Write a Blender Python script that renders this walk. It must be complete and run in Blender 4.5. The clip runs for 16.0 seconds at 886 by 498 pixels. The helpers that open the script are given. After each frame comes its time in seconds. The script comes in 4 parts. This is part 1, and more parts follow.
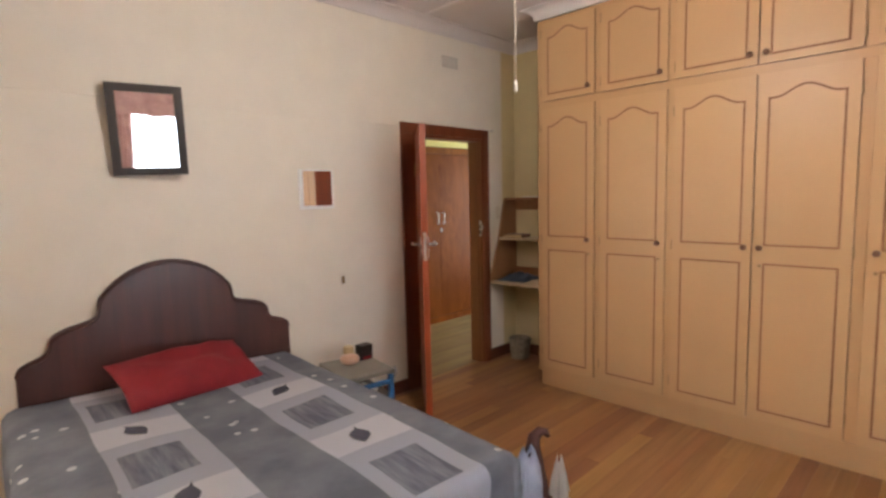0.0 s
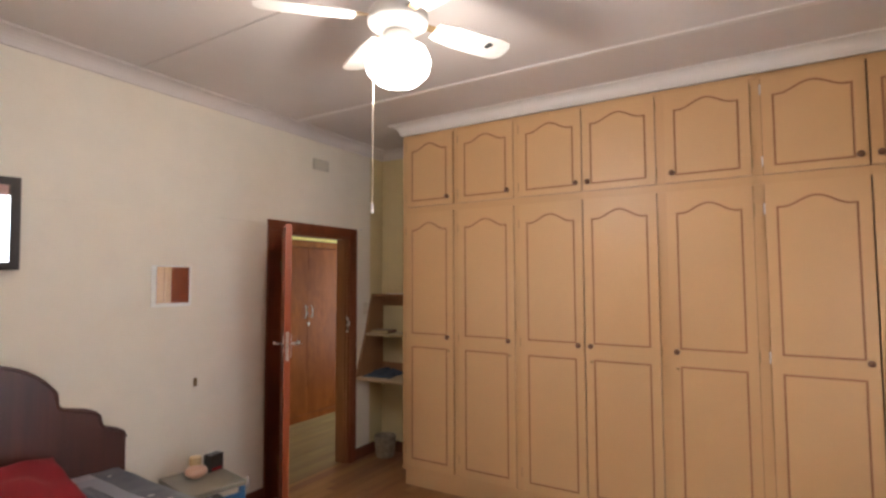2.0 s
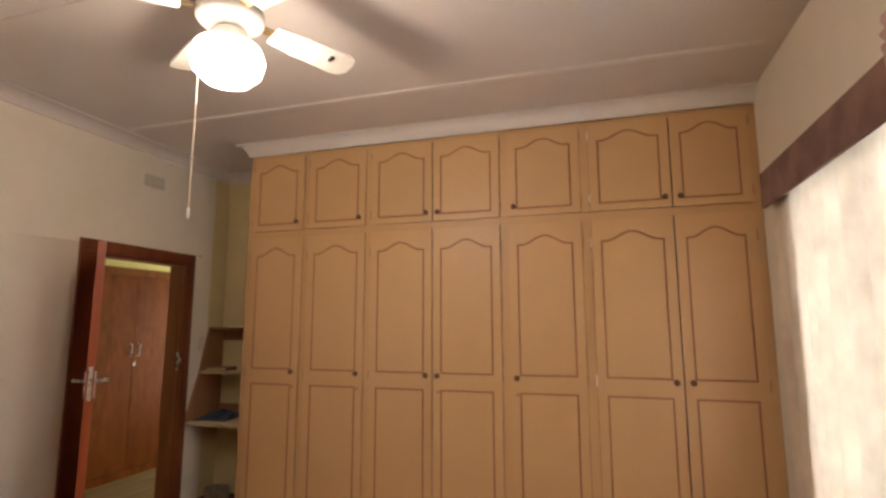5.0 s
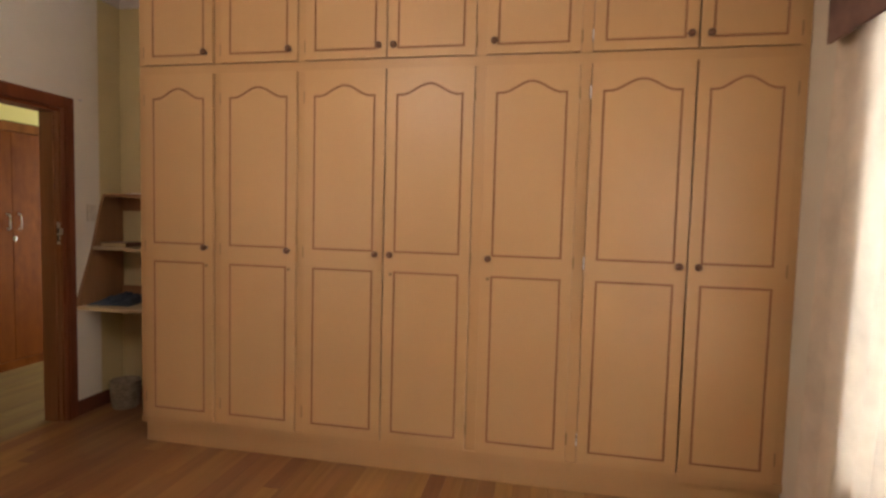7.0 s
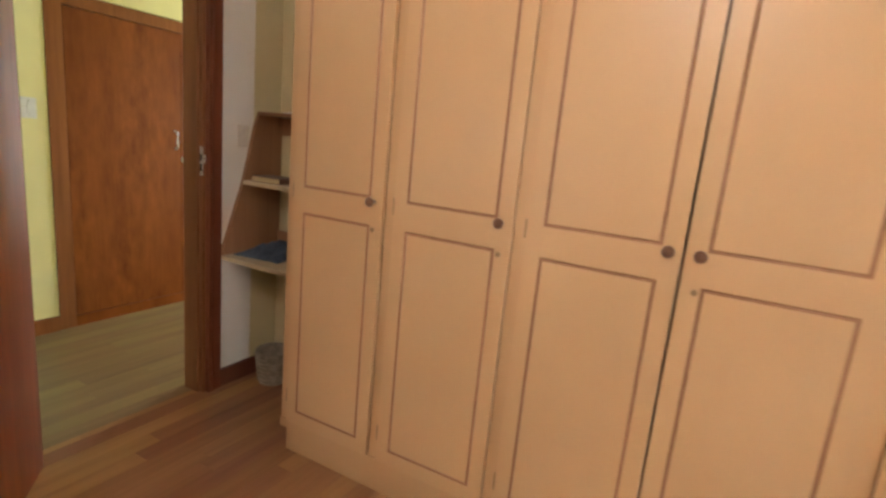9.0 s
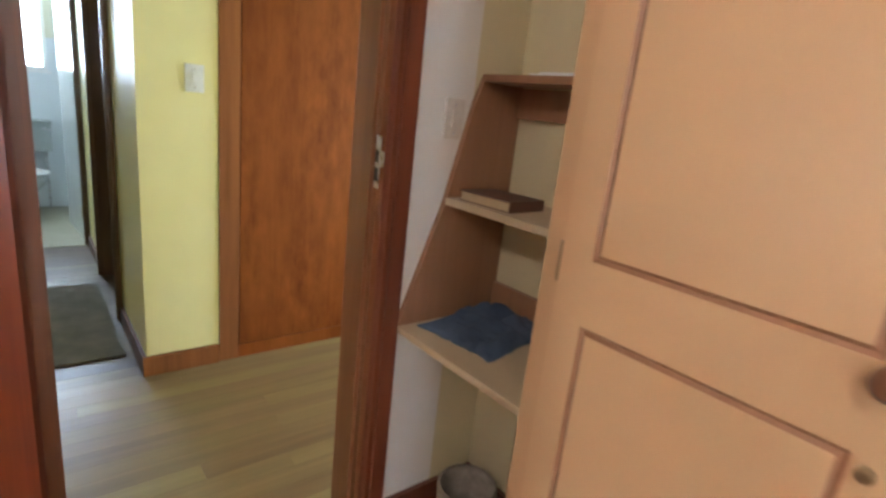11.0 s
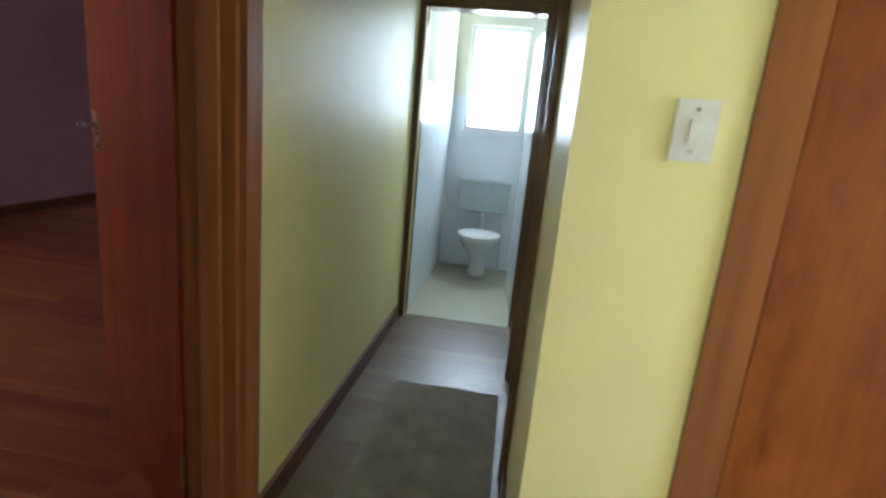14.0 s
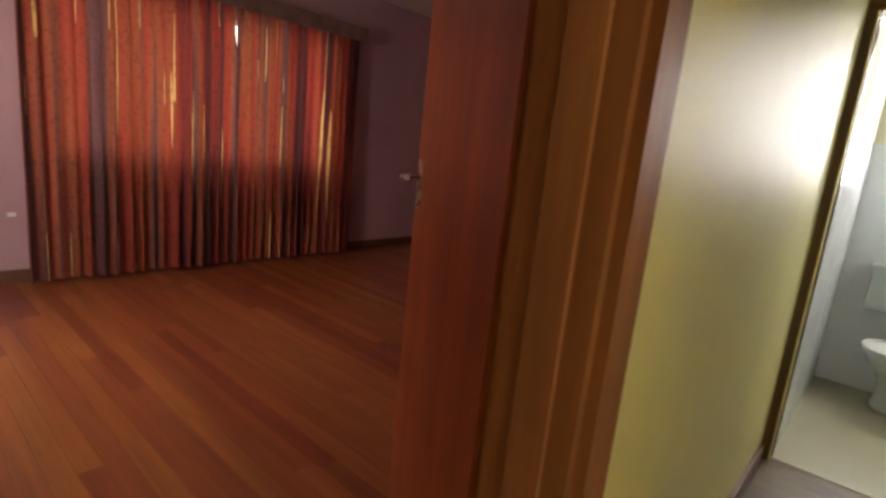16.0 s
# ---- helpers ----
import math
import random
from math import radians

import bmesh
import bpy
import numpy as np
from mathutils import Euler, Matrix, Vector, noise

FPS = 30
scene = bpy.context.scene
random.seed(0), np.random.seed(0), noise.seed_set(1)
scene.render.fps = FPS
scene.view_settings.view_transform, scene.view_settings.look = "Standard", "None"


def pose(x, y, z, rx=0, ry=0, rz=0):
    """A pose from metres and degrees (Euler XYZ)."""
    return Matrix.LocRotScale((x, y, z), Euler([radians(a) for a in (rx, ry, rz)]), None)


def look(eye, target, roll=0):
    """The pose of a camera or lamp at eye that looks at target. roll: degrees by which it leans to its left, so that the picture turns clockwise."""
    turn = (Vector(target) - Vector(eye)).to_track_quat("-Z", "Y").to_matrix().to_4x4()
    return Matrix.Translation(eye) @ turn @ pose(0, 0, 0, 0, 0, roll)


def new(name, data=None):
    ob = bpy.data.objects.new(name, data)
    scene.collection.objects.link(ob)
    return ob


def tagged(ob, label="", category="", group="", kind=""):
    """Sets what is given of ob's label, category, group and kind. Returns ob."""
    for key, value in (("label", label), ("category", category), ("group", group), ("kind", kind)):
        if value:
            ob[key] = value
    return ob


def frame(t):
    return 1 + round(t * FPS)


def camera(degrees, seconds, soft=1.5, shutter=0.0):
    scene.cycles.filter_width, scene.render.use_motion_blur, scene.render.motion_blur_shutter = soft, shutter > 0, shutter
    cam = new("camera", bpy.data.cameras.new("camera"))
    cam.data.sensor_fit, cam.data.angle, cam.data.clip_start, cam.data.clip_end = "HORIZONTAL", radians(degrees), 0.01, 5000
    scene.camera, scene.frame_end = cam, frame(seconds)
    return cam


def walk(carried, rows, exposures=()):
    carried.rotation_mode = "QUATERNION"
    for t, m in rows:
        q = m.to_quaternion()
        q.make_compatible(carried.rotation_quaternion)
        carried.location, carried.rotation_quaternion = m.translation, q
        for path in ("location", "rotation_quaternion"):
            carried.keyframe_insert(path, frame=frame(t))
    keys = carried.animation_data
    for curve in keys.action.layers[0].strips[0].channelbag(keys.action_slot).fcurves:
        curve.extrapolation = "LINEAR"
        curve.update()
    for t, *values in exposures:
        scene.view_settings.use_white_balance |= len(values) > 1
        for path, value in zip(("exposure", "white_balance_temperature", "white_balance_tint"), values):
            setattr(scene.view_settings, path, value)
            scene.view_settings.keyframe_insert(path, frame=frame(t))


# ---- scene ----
cam = camera(80.8, 16.0, soft=2.7, shutter=0.3)
PATH = [
    (0, (-3.342, -3.021, 1.514), (-1.942, -1.608, 1.309), -1.4),
    (0.5, (-3.351, -3.095, 1.542), (-1.839, -1.795, 1.389), -1.1),
    (1, (-3.377, -3.114, 1.563), (-1.777, -1.916, 1.49), -0.6),
    (1.5, (-3.395, -3.147, 1.576), (-1.737, -2.028, 1.605), -0.3),
    (2, (-3.407, -3.16, 1.601), (-1.704, -2.118, 1.722), -0.2),
    (2.5, (-3.415, -3.16, 1.597), (-1.683, -2.182, 1.807), 0.3),
    (3, (-3.417, -3.172, 1.593), (-1.672, -2.233, 1.863), 0.6),
    (3.5, (-3.415, -3.19, 1.586), (-1.656, -2.289, 1.895), 0.7),
    (4, (-3.373, -3.237, 1.58), (-1.594, -2.385, 1.909), 0.4),
    (4.5, (-3.334, -3.224, 1.545), (-1.497, -2.505, 1.875), -0.0),
    (5, (-3.277, -3.238, 1.507), (-1.384, -2.659, 1.79), -0.1),
    (7.5, (-2.352, -2.855, 1.369), (-0.409, -2.432, 1.153), 2.4),
    (8, (-2.057, -2.692, 1.383), (-0.166, -2.108, 1.091), 3.9),
    (8.5, (-1.815, -2.467, 1.383), (0.004, -1.711, 1.041), 4.9),
    (9, (-1.537, -2.241, 1.404), (0.193, -1.32, 1.008), 5.4),
    (11.5, (-0.474, -0.95, 1.359), (0.574, 0.671, 0.836), 6.2),
    (12, (-0.381, -0.722, 1.366), (0.424, 1.03, 0.837), 5.9),
    (12.5, (-0.322, -0.444, 1.352), (0.231, 1.408, 0.837), 5.8),
    (13, (-0.27, -0.189, 1.357), (0.114, 1.708, 0.85), 5.6),
    (13.5, (-0.268, 0.037, 1.361), (-0.223, 1.977, 0.877), 5.5),
    (14, (-0.32, 0.267, 1.354), (-0.567, 2.196, 0.889), 5.4),
    (14.5, (-0.356, 0.487, 1.373), (-0.848, 2.373, 0.925), 4.9),
    (15, (-0.424, 0.626, 1.372), (-1.328, 2.359, 0.947), 6.0),
    (15.5, (-0.581, 0.739, 1.363), (-1.725, 2.325, 0.944), 6.6),
    (16, (-0.75, 0.866, 1.337), (-2.037, 2.347, 0.947), 5.9),
]

EXPOSURES = [(0.0, 0.0, 6300, 10), (2.0, -0.18, 6250, 10), (3.5, -0.22, 6900, 11), (5.2, -0.58, 7500, 14), (7.5, -0.35, 7200, 13), (8.0, 0.0, 7000, 10), (9.0, 0.26, 6400, 9), (11.5, 0.66, 5600, 8), (13.0, 0.6, 5600, 8), (13.5, 0.6, 5600, 8), (14.0, 0.56, 5550, 7), (14.5, 0.5, 5600, 6), (15.0, 0.42, 6200, 9), (16.0, 0.6, 7800, 18)]
walk(cam, [(t, look(e, g, r)) for t, e, g, r in PATH], EXPOSURES)
FAN_POWER, SOUTH_POWER, WC_POWER, WEST_POWER, HALL_POWER, SIDE_POWER = 38, 325, 36, 18, 34, 170

# ---- world, sun, lamps ----
world = bpy.data.worlds.new("sky")
scene.world = world
world.use_nodes = True
wn = world.node_tree
sky = wn.nodes.new("ShaderNodeTexSky")
sky.sky_type, sky.sun_disc = "NISHITA", False
sky.sun_elevation, sky.sun_rotation = radians(48), radians(200)
wn.links.new(sky.outputs[0], wn.nodes["Background"].inputs[0])
wn.nodes["Background"].inputs[1].default_value = 0.1


def lamp(name, kind, m, power, color, **more):
    data = bpy.data.lights.new(name, kind)
    data.energy, data.color = power, color
    for key, value in more.items():
        if key == "size":
            data.shape, data.size, data.size_y = "RECTANGLE", value[0], value[1]
        elif key == "radius":
            data.shadow_soft_size = value
        elif key == "angle":
            data.angle = value
        elif key == "spread":
            data.spread = value
    ob = new(name, data)
    ob.matrix_world = m
    return ob


SUN_DIR = Vector((math.sin(radians(200)) * math.cos(radians(48)), math.cos(radians(200)) * math.cos(radians(48)), math.sin(radians(48))))
lamp("sun", "SUN", look(SUN_DIR * 20, (0, 0, 0)), 2.5, (1, 0.95, 0.86), angle=radians(0.6))
FAN = Vector((-1.85, -2.01, 2.86))
lamp("fan_bulb", "POINT", pose(FAN.x, FAN.y, 2.385), FAN_POWER, (1, 0.89, 0.78), radius=0.06)
lamp("window_sky_south", "AREA", look((-1.5, -4.6, 1.35), (-1.5, 0, 1.25)), SOUTH_POWER, (0.80, 0.90, 1.0), size=(2.1, 1.8))
lamp("window_sky_toilet", "AREA", look((-0.613, 5.52, 1.91), (-0.613, 0, 1.27)), WC_POWER, (0.86, 0.94, 1.0), size=(0.56, 1.2))
# Added source beyond the unseen east end, to brighten the hall.
lamp("added_light_hall", "AREA", look((2.72, 0.75, 1.3), (0, 0.9, 1.1)), HALL_POWER, (0.9, 0.95, 1.0), size=(0.9, 1.6))
# Added source outside an assumed south opening, to brighten the second bedroom.
lamp("added_light_side", "AREA", look((-4.0, 0.02, 1.5), (-4.4, 4.0, 1.0)), SIDE_POWER, (1.0, 0.88, 0.82), size=(1.2, 1.0))
lamp("window_sky_west", "AREA", look((-5.85, 3.1, 1.65), (0, 3.1, 1.3)), WEST_POWER, (1.0, 0.95, 0.9), size=(2.5, 1.25))

# ---- materials ----


class Nodes:
    """A small writer of node trees."""

    def __init__(self, name):
        self.mat = bpy.data.materials.new(name)
        self.mat.use_nodes = True
        self.tree = self.mat.node_tree
        self.bsdf = self.tree.nodes["Principled BSDF"]
        self.coord = self.tree.nodes.new("ShaderNodeTexCoord").outputs["Object"]

    def link(self, a, socket):
        if isinstance(a, bpy.types.NodeSocket):
            self.tree.links.new(a, socket)
        else:
            socket.default_value = a

    def math(self, op, a, b=0.0, c=0.0):
        n = self.tree.nodes.new("ShaderNodeMath")
        n.operation = op
        for i, v in enumerate((a, b, c)):
            self.link(v, n.inputs[i])
        return n.outputs[0]

    def mapping(self, scale, vector=None, shift=True):
        n = self.tree.nodes.new("ShaderNodeMapping")
        n.inputs["Scale"].default_value = scale
        source = vector or self.coord
        if shift:
            info = self.tree.nodes.new("ShaderNodeObjectInfo")
            add = self.tree.nodes.new("ShaderNodeVectorMath")
            add.operation = "ADD"
            times = self.math("MULTIPLY", info.outputs["Random"], 37.0)
            self.tree.links.new(source, add.inputs[0])
            self.tree.links.new(times, add.inputs[1])
            source = add.outputs[0]
        self.tree.links.new(source, n.inputs["Vector"])
        return n.outputs[0]

    def noise(self, scale, detail=4, vector=None, rough=0.55):
        n = self.tree.nodes.new("ShaderNodeTexNoise")
        n.inputs["Scale"].default_value, n.inputs["Detail"].default_value = scale, detail
        n.inputs["Roughness"].default_value = rough
        self.link(vector or self.coord, n.inputs["Vector"])
        return n.outputs["Fac"]

    def ramp(self, fac, stops):
        n = self.tree.nodes.new("ShaderNodeValToRGB")
        el = n.color_ramp.elements
        while len(el) < len(stops):
            el.new(0.5)
        for e, (p, c) in zip(el, stops):
            e.position, e.color = p, (*c, 1)
        self.link(fac, n.inputs[0])
        return n.outputs[0]

    def mix(self, fac, a, b):
        n = self.tree.nodes.new("ShaderNodeMix")
        n.data_type = "RGBA"
        self.link(fac, n.inputs[0])
        for v, s in ((a, n.inputs[6]), (b, n.inputs[7])):
            self.link(v if isinstance(v, bpy.types.NodeSocket) else (*v, 1), s)
        return n.outputs[2]

    def bump(self, height, strength, distance=0.002):
        n = self.tree.nodes.new("ShaderNodeBump")
        n.inputs["Strength"].default_value, n.inputs["Distance"].default_value = strength, distance
        self.link(height, n.inputs["Height"])
        self.tree.links.new(n.outputs[0], self.bsdf.inputs["Normal"])

    def done(self, color, rough=0.5, metal=0.0):
        self.link(color if isinstance(color, bpy.types.NodeSocket) else (*color, 1), self.bsdf.inputs["Base Color"])
        self.link(rough, self.bsdf.inputs["Roughness"])
        self.bsdf.inputs["Metallic"].default_value = metal
        return self.mat


def shade(c, k):
    return tuple(min(1, v * k) for v in c)


def painted(name, color, rough=0.5, vary=0.08, scale=3.0, relief=0.15, fine=120.0):
    n = Nodes(name)
    big = n.noise(scale, 5)
    col = n.ramp(big, [(0.3, shade(color, 1 - vary)), (0.7, shade(color, 1 + vary))])
    small = n.noise(fine, 3)
    n.bump(n.math("ADD", n.math("MULTIPLY", big, 1.5), small), relief)
    r = n.math("ADD", n.math("MULTIPLY", n.noise(scale * 2.3, 3), 0.18), rough - 0.09)
    return n.done(col, r)


def plaster(name, color, rough=0.6, stain=(0.6, 0.5, 0.4), gloss=False):
    n = Nodes(name)
    big = n.noise(0.9, 6)
    mid = n.noise(6.0, 5)
    col = n.ramp(mid, [(0.3, shade(color, 0.95)), (0.7, color)])
    dirt = n.math("MULTIPLY", n.math("SUBTRACT", big, 0.52), 1.6)
    n2 = n.mix(n.math("MAXIMUM", 0.0, n.math("MINIMUM", dirt, 0.3)), col, tuple(a * b for a, b in zip(color, stain)))
    n.bump(n.math("ADD", n.math("MULTIPLY", n.noise(2.2, 3), 6.0), n.noise(70.0, 3)), 0.22 if not gloss else 0.03, 0.003)
    if gloss:
        n.bsdf.inputs["Specular IOR Level"].default_value = 0.13
    return n.done(n2, n.math("ADD", n.math("MULTIPLY", mid, 0.15), rough - 0.07))


def wood(name, dark, light, rough=0.35, along=2, fine=1.0, coat=0.0, per_piece=0.0, relief=0.15, stretch=0.7):
    """Grain along one axis of the object."""
    n = Nodes(name)
    scale = [9.0 * fine, 9.0 * fine, 9.0 * fine]
    scale[along] = stretch * fine
    v = n.mapping(scale)
    warp = n.noise(1.6, 6, v, 0.6)
    v2 = [60.0 * fine] * 3
    v2[along] = 2.0 * fine
    pores = n.noise(1.0, 3, n.mapping(v2))
    f = n.math("ADD", n.math("MULTIPLY", warp, 0.75), n.math("MULTIPLY", pores, 0.25))
    col = n.ramp(f, [(0.26, dark), (0.74, light)])
    if per_piece:
        info = n.tree.nodes.new("ShaderNodeObjectInfo")
        hsv = n.tree.nodes.new("ShaderNodeHueSaturation")
        n.link(n.math("ADD", 1 - per_piece, n.math("MULTIPLY", info.outputs["Random"], 2 * per_piece)), hsv.inputs["Value"])
        n.link(n.math("ADD", 0.485, n.math("MULTIPLY", info.outputs["Random"], 0.03)), hsv.inputs["Hue"])
        n.tree.links.new(col, hsv.inputs["Color"])
        col = hsv.outputs[0]
    n.bump(pores, relief, 0.0008)
    if coat:
        n.bsdf.inputs["Coat Weight"].default_value = coat
        n.bsdf.inputs["Coat Roughness"].default_value = 0.12
    return n.done(col, n.math("ADD", n.math("MULTIPLY", n.noise(4.0, 3), 0.2), rough - 0.1))


def cloth(name, color, second=None, rough=0.9, scale=180.0, through_light=0.0):
    n = Nodes(name)
    f = n.noise(7.0, 4)
    col = n.ramp(f, [(0.3, shade(color, 0.82)), (0.7, second or shade(color, 1.1))])
    n.bump(n.noise(scale, 2), 0.3, 0.0015)
    m = n.done(col, rough)
    if through_light:
        lucent = n.tree.nodes.new("ShaderNodeBsdfTranslucent")
        n.tree.links.new(col, lucent.inputs[0])
        blend = n.tree.nodes.new("ShaderNodeMixShader")
        blend.inputs[0].default_value = through_light
        n.tree.links.new(n.bsdf.outputs[0], blend.inputs[1])
        n.tree.links.new(lucent.outputs[0], blend.inputs[2])
        n.tree.links.new(blend.outputs[0], n.tree.nodes["Material Output"].inputs[0])
    return m


def plain(name, color, rough=0.4, metal=0.0, relief=0.0):
    n = Nodes(name)
    f = n.noise(40.0, 3)
    if relief:
        n.bump(f, relief, 0.001)
    return n.done(n.ramp(f, [(0.3, shade(color, 0.92)), (0.7, shade(color, 1.04))]), n.math("ADD", n.math("MULTIPLY", f, 0.12), rough - 0.06), metal)


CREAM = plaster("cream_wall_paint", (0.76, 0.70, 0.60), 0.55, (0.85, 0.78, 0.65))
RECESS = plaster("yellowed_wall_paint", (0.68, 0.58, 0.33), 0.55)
YELLOW = plaster("yellow_gloss_paint", (0.87, 0.81, 0.42), 0.35, (0.95, 0.92, 0.8), gloss=True)
DOORWHITE = painted("white_gloss_door_paint", (0.70, 0.73, 0.73), 0.14, 0.03, 2.0, 0.05)
YELLOW_SATIN = plaster("yellow_satin_paint", (0.87, 0.81, 0.42), 0.46, (0.95, 0.92, 0.8), gloss=True)
YELLOW_SATIN.node_tree.nodes["Principled BSDF"].inputs["Specular IOR Level"].default_value = 0.1
MAUVE = plaster("mauve_wall_paint", (0.47, 0.30, 0.345), 0.6)
TOILET_WALL = plaster("pale_blue_white_paint", (0.72, 0.76, 0.77), 0.4, (0.9, 0.95, 0.95), gloss=True)
TOILET_TILE = plaster("glossy_white_wall", (0.70, 0.74, 0.76), 0.16, (0.9, 0.95, 0.95), gloss=True)
TOILET_UPPER = plaster("pale_cream_paint", (0.74, 0.73, 0.58), 0.85)
TOILET_UPPER.node_tree.nodes["Principled BSDF"].inputs["Specular IOR Level"].default_value = 0.1
CEILING = painted("ceiling_paint", (0.62, 0.57, 0.55), 0.7, 0.04, 1.5, 0.2)
CORNICE = painted("cornice_paint", (0.70, 0.66, 0.635), 0.6, 0.03)
DOORWOOD = wood("red_brown_varnish", (0.17, 0.028, 0.009), (0.40, 0.082, 0.022), 0.42, 2, 1.0, 0.12)
FRAMEWOOD = wood("dark_red_varnish", (0.105, 0.023, 0.010), (0.23, 0.06, 0.023), 0.42, 2, 1.0, 0.25)
# Jambs and stops: browner and lighter than the dark red architraves.
JAMBWOOD = wood("orange_brown_varnish", (0.14, 0.05, 0.018), (0.27, 0.10, 0.036), 0.42, 2, 1.0, 0.35)
BROWNFRAME = wood("brown_varnish", (0.18, 0.067, 0.025), (0.35, 0.138, 0.05), 0.5, 2, 1.0, 0.0)
BROWNFRAME.node_tree.nodes["Principled BSDF"].inputs["Specular IOR Level"].default_value = 0.06
DARKFRAME = wood("dark_brown_varnish", (0.12, 0.07, 0.042), (0.22, 0.13, 0.075), 0.19, 2, 1.0, 0.0)


def figured_veneer(name, dark, light):
    """Polished veneer: soft broad bands, with flame-like figure in patches."""
    n = Nodes(name)
    broad = n.noise(1.0, 3, n.mapping((5.0, 5.0, 0.9)))
    flame = n.noise(1.0, 5, n.mapping((16.0, 16.0, 7.0)), 0.62)
    patch = n.noise(1.0, 2, n.mapping((2.6, 2.6, 1.1)))
    pores = n.noise(1.0, 3, n.mapping((90.0, 90.0, 6.0)))
    weight = n.math("MULTIPLY", n.math("MAXIMUM", 0.0, n.math("SUBTRACT", patch, 0.42)), 2.6)
    figure = n.math("MULTIPLY", n.math("SUBTRACT", flame, 0.5), n.math("ADD", weight, 0.25))
    f = n.math("ADD", n.math("ADD", n.math("MULTIPLY", broad, 0.55), n.math("MULTIPLY", pores, 0.25)), n.math("ADD", figure, 0.1))
    n.bump(pores, 0.08, 0.0006)
    n.bsdf.inputs["Specular IOR Level"].default_value = 0.12
    return n.done(n.ramp(f, [(0.26, dark), (0.74, light)]), n.math("ADD", n.math("MULTIPLY", patch, 0.2), 0.42))


CUPBOARD = figured_veneer("orange_veneer", (0.13, 0.030, 0.007), (0.29, 0.090, 0.018))
SKIRT = wood("skirting_varnish", (0.09, 0.025, 0.012), (0.16, 0.048, 0.022), 0.42, 0, 1.0, 0.3)
SKIRT_Y = wood("skirting_varnish_along", (0.10, 0.04, 0.018), (0.18, 0.07, 0.03), 0.5, 1, 1.0, 0.0)
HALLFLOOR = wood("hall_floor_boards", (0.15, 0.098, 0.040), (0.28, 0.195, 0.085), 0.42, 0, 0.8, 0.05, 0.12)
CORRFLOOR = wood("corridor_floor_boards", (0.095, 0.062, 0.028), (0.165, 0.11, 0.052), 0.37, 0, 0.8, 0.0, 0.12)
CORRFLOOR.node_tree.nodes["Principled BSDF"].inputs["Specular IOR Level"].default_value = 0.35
BEDFLOOR = wood("bedroom_floor_boards", (0.2, 0.085, 0.032), (0.38, 0.185, 0.075), 0.37, 0, 0.8, 0.2, 0.25)
REDFLOOR = wood("red_floor_boards", (0.15, 0.040, 0.016), (0.36, 0.108, 0.040), 0.38, 0, 0.8, 0.1, 0.28)
GAP = plain("dark_gap", (0.03, 0.015, 0.008), 0.8)
LAMINATE = painted("peach_laminate", (0.56, 0.341, 0.165), 0.38, 0.05, 1.2, 0.05)
LAMINATE_EDGE = painted("peach_laminate_frame", (0.535, 0.322, 0.152), 0.4, 0.05, 1.2, 0.05)
GROOVE = plain("groove_brown", (0.31, 0.145, 0.065), 0.5)
KNOB = plain("knob_brown", (0.15, 0.065, 0.03), 0.3)
CARCASS = plain("wardrobe_board_edges", (0.17, 0.09, 0.045), 0.7)
BRASS = plain("old_brass", (0.32, 0.22, 0.12), 0.4, 0.9)
STEEL = plain("brushed_steel", (0.62, 0.62, 0.64), 0.28, 0.95)
WHITE = plain("white_plastic", (0.8, 0.8, 0.78), 0.35)
SHELFWOOD = wood("shelf_wood", (0.24, 0.11, 0.05), (0.38, 0.19, 0.09), 0.45, 2)
SHELFBOARD = painted("shelf_board_paint", (0.55, 0.42, 0.26), 0.5, 0.08, 4)
HEADWOOD = wood("dark_mahogany", (0.035, 0.010, 0.008), (0.085, 0.022, 0.017), 0.42, 2, 1.0, 0.12)
RED = cloth("red_pillow_cotton", (0.21, 0.009, 0.015))
CREAM_CURTAIN = cloth("cream_curtain_cloth", (0.80, 0.70, 0.59), (0.84, 0.74, 0.63), 0.9, 300, 0.17)
SHEER = cloth("white_sheer_cloth", (0.85, 0.85, 0.85), None, 0.9, 400, 0.6)
PELMET = cloth("brown_pelmet_cloth", (0.16, 0.09, 0.075), (0.24, 0.14, 0.12), 0.8)
SWAG = cloth("dusty_pink_cloth", (0.55, 0.33, 0.32), (0.68, 0.46, 0.44), 0.8)
CERAMIC = plain("white_ceramic", (0.72, 0.75, 0.74), 0.12)
CISTERN = plain("grey_green_plastic", (0.42, 0.47, 0.45), 0.3)
VINYL = painted("pale_vinyl_floor", (0.38, 0.36, 0.245), 0.4, 0.05, 3.0, 0.05)
MAT = cloth("olive_grey_mat_pile", (0.17, 0.15, 0.105), (0.22, 0.195, 0.14), 0.95, 140)
BLUE = plain("blue_enamel", (0.02, 0.13, 0.33), 0.35)
GREYTOP = painted("grey_table_top", (0.2, 0.19, 0.16), 0.4, 0.1, 6)
BLUECLOTH = cloth("dark_blue_cloth", (0.045, 0.065, 0.105), (0.085, 0.115, 0.17))
PALECLOTH = cloth("pale_blue_cloth", (0.40, 0.47, 0.66), (0.66, 0.70, 0.82))
DARKCLOTH = cloth("dark_brown_cloth", (0.06, 0.022, 0.02), (0.1, 0.04, 0.032))
AGEDWHITE = plain("aged_cream_plastic", (0.66, 0.58, 0.46), 0.4)
PAPER = plain("yellowed_paper", (0.55, 0.42, 0.24), 0.8)
BOOKCOVER = plain("brown_book_cover", (0.14, 0.06, 0.035), 0.45)
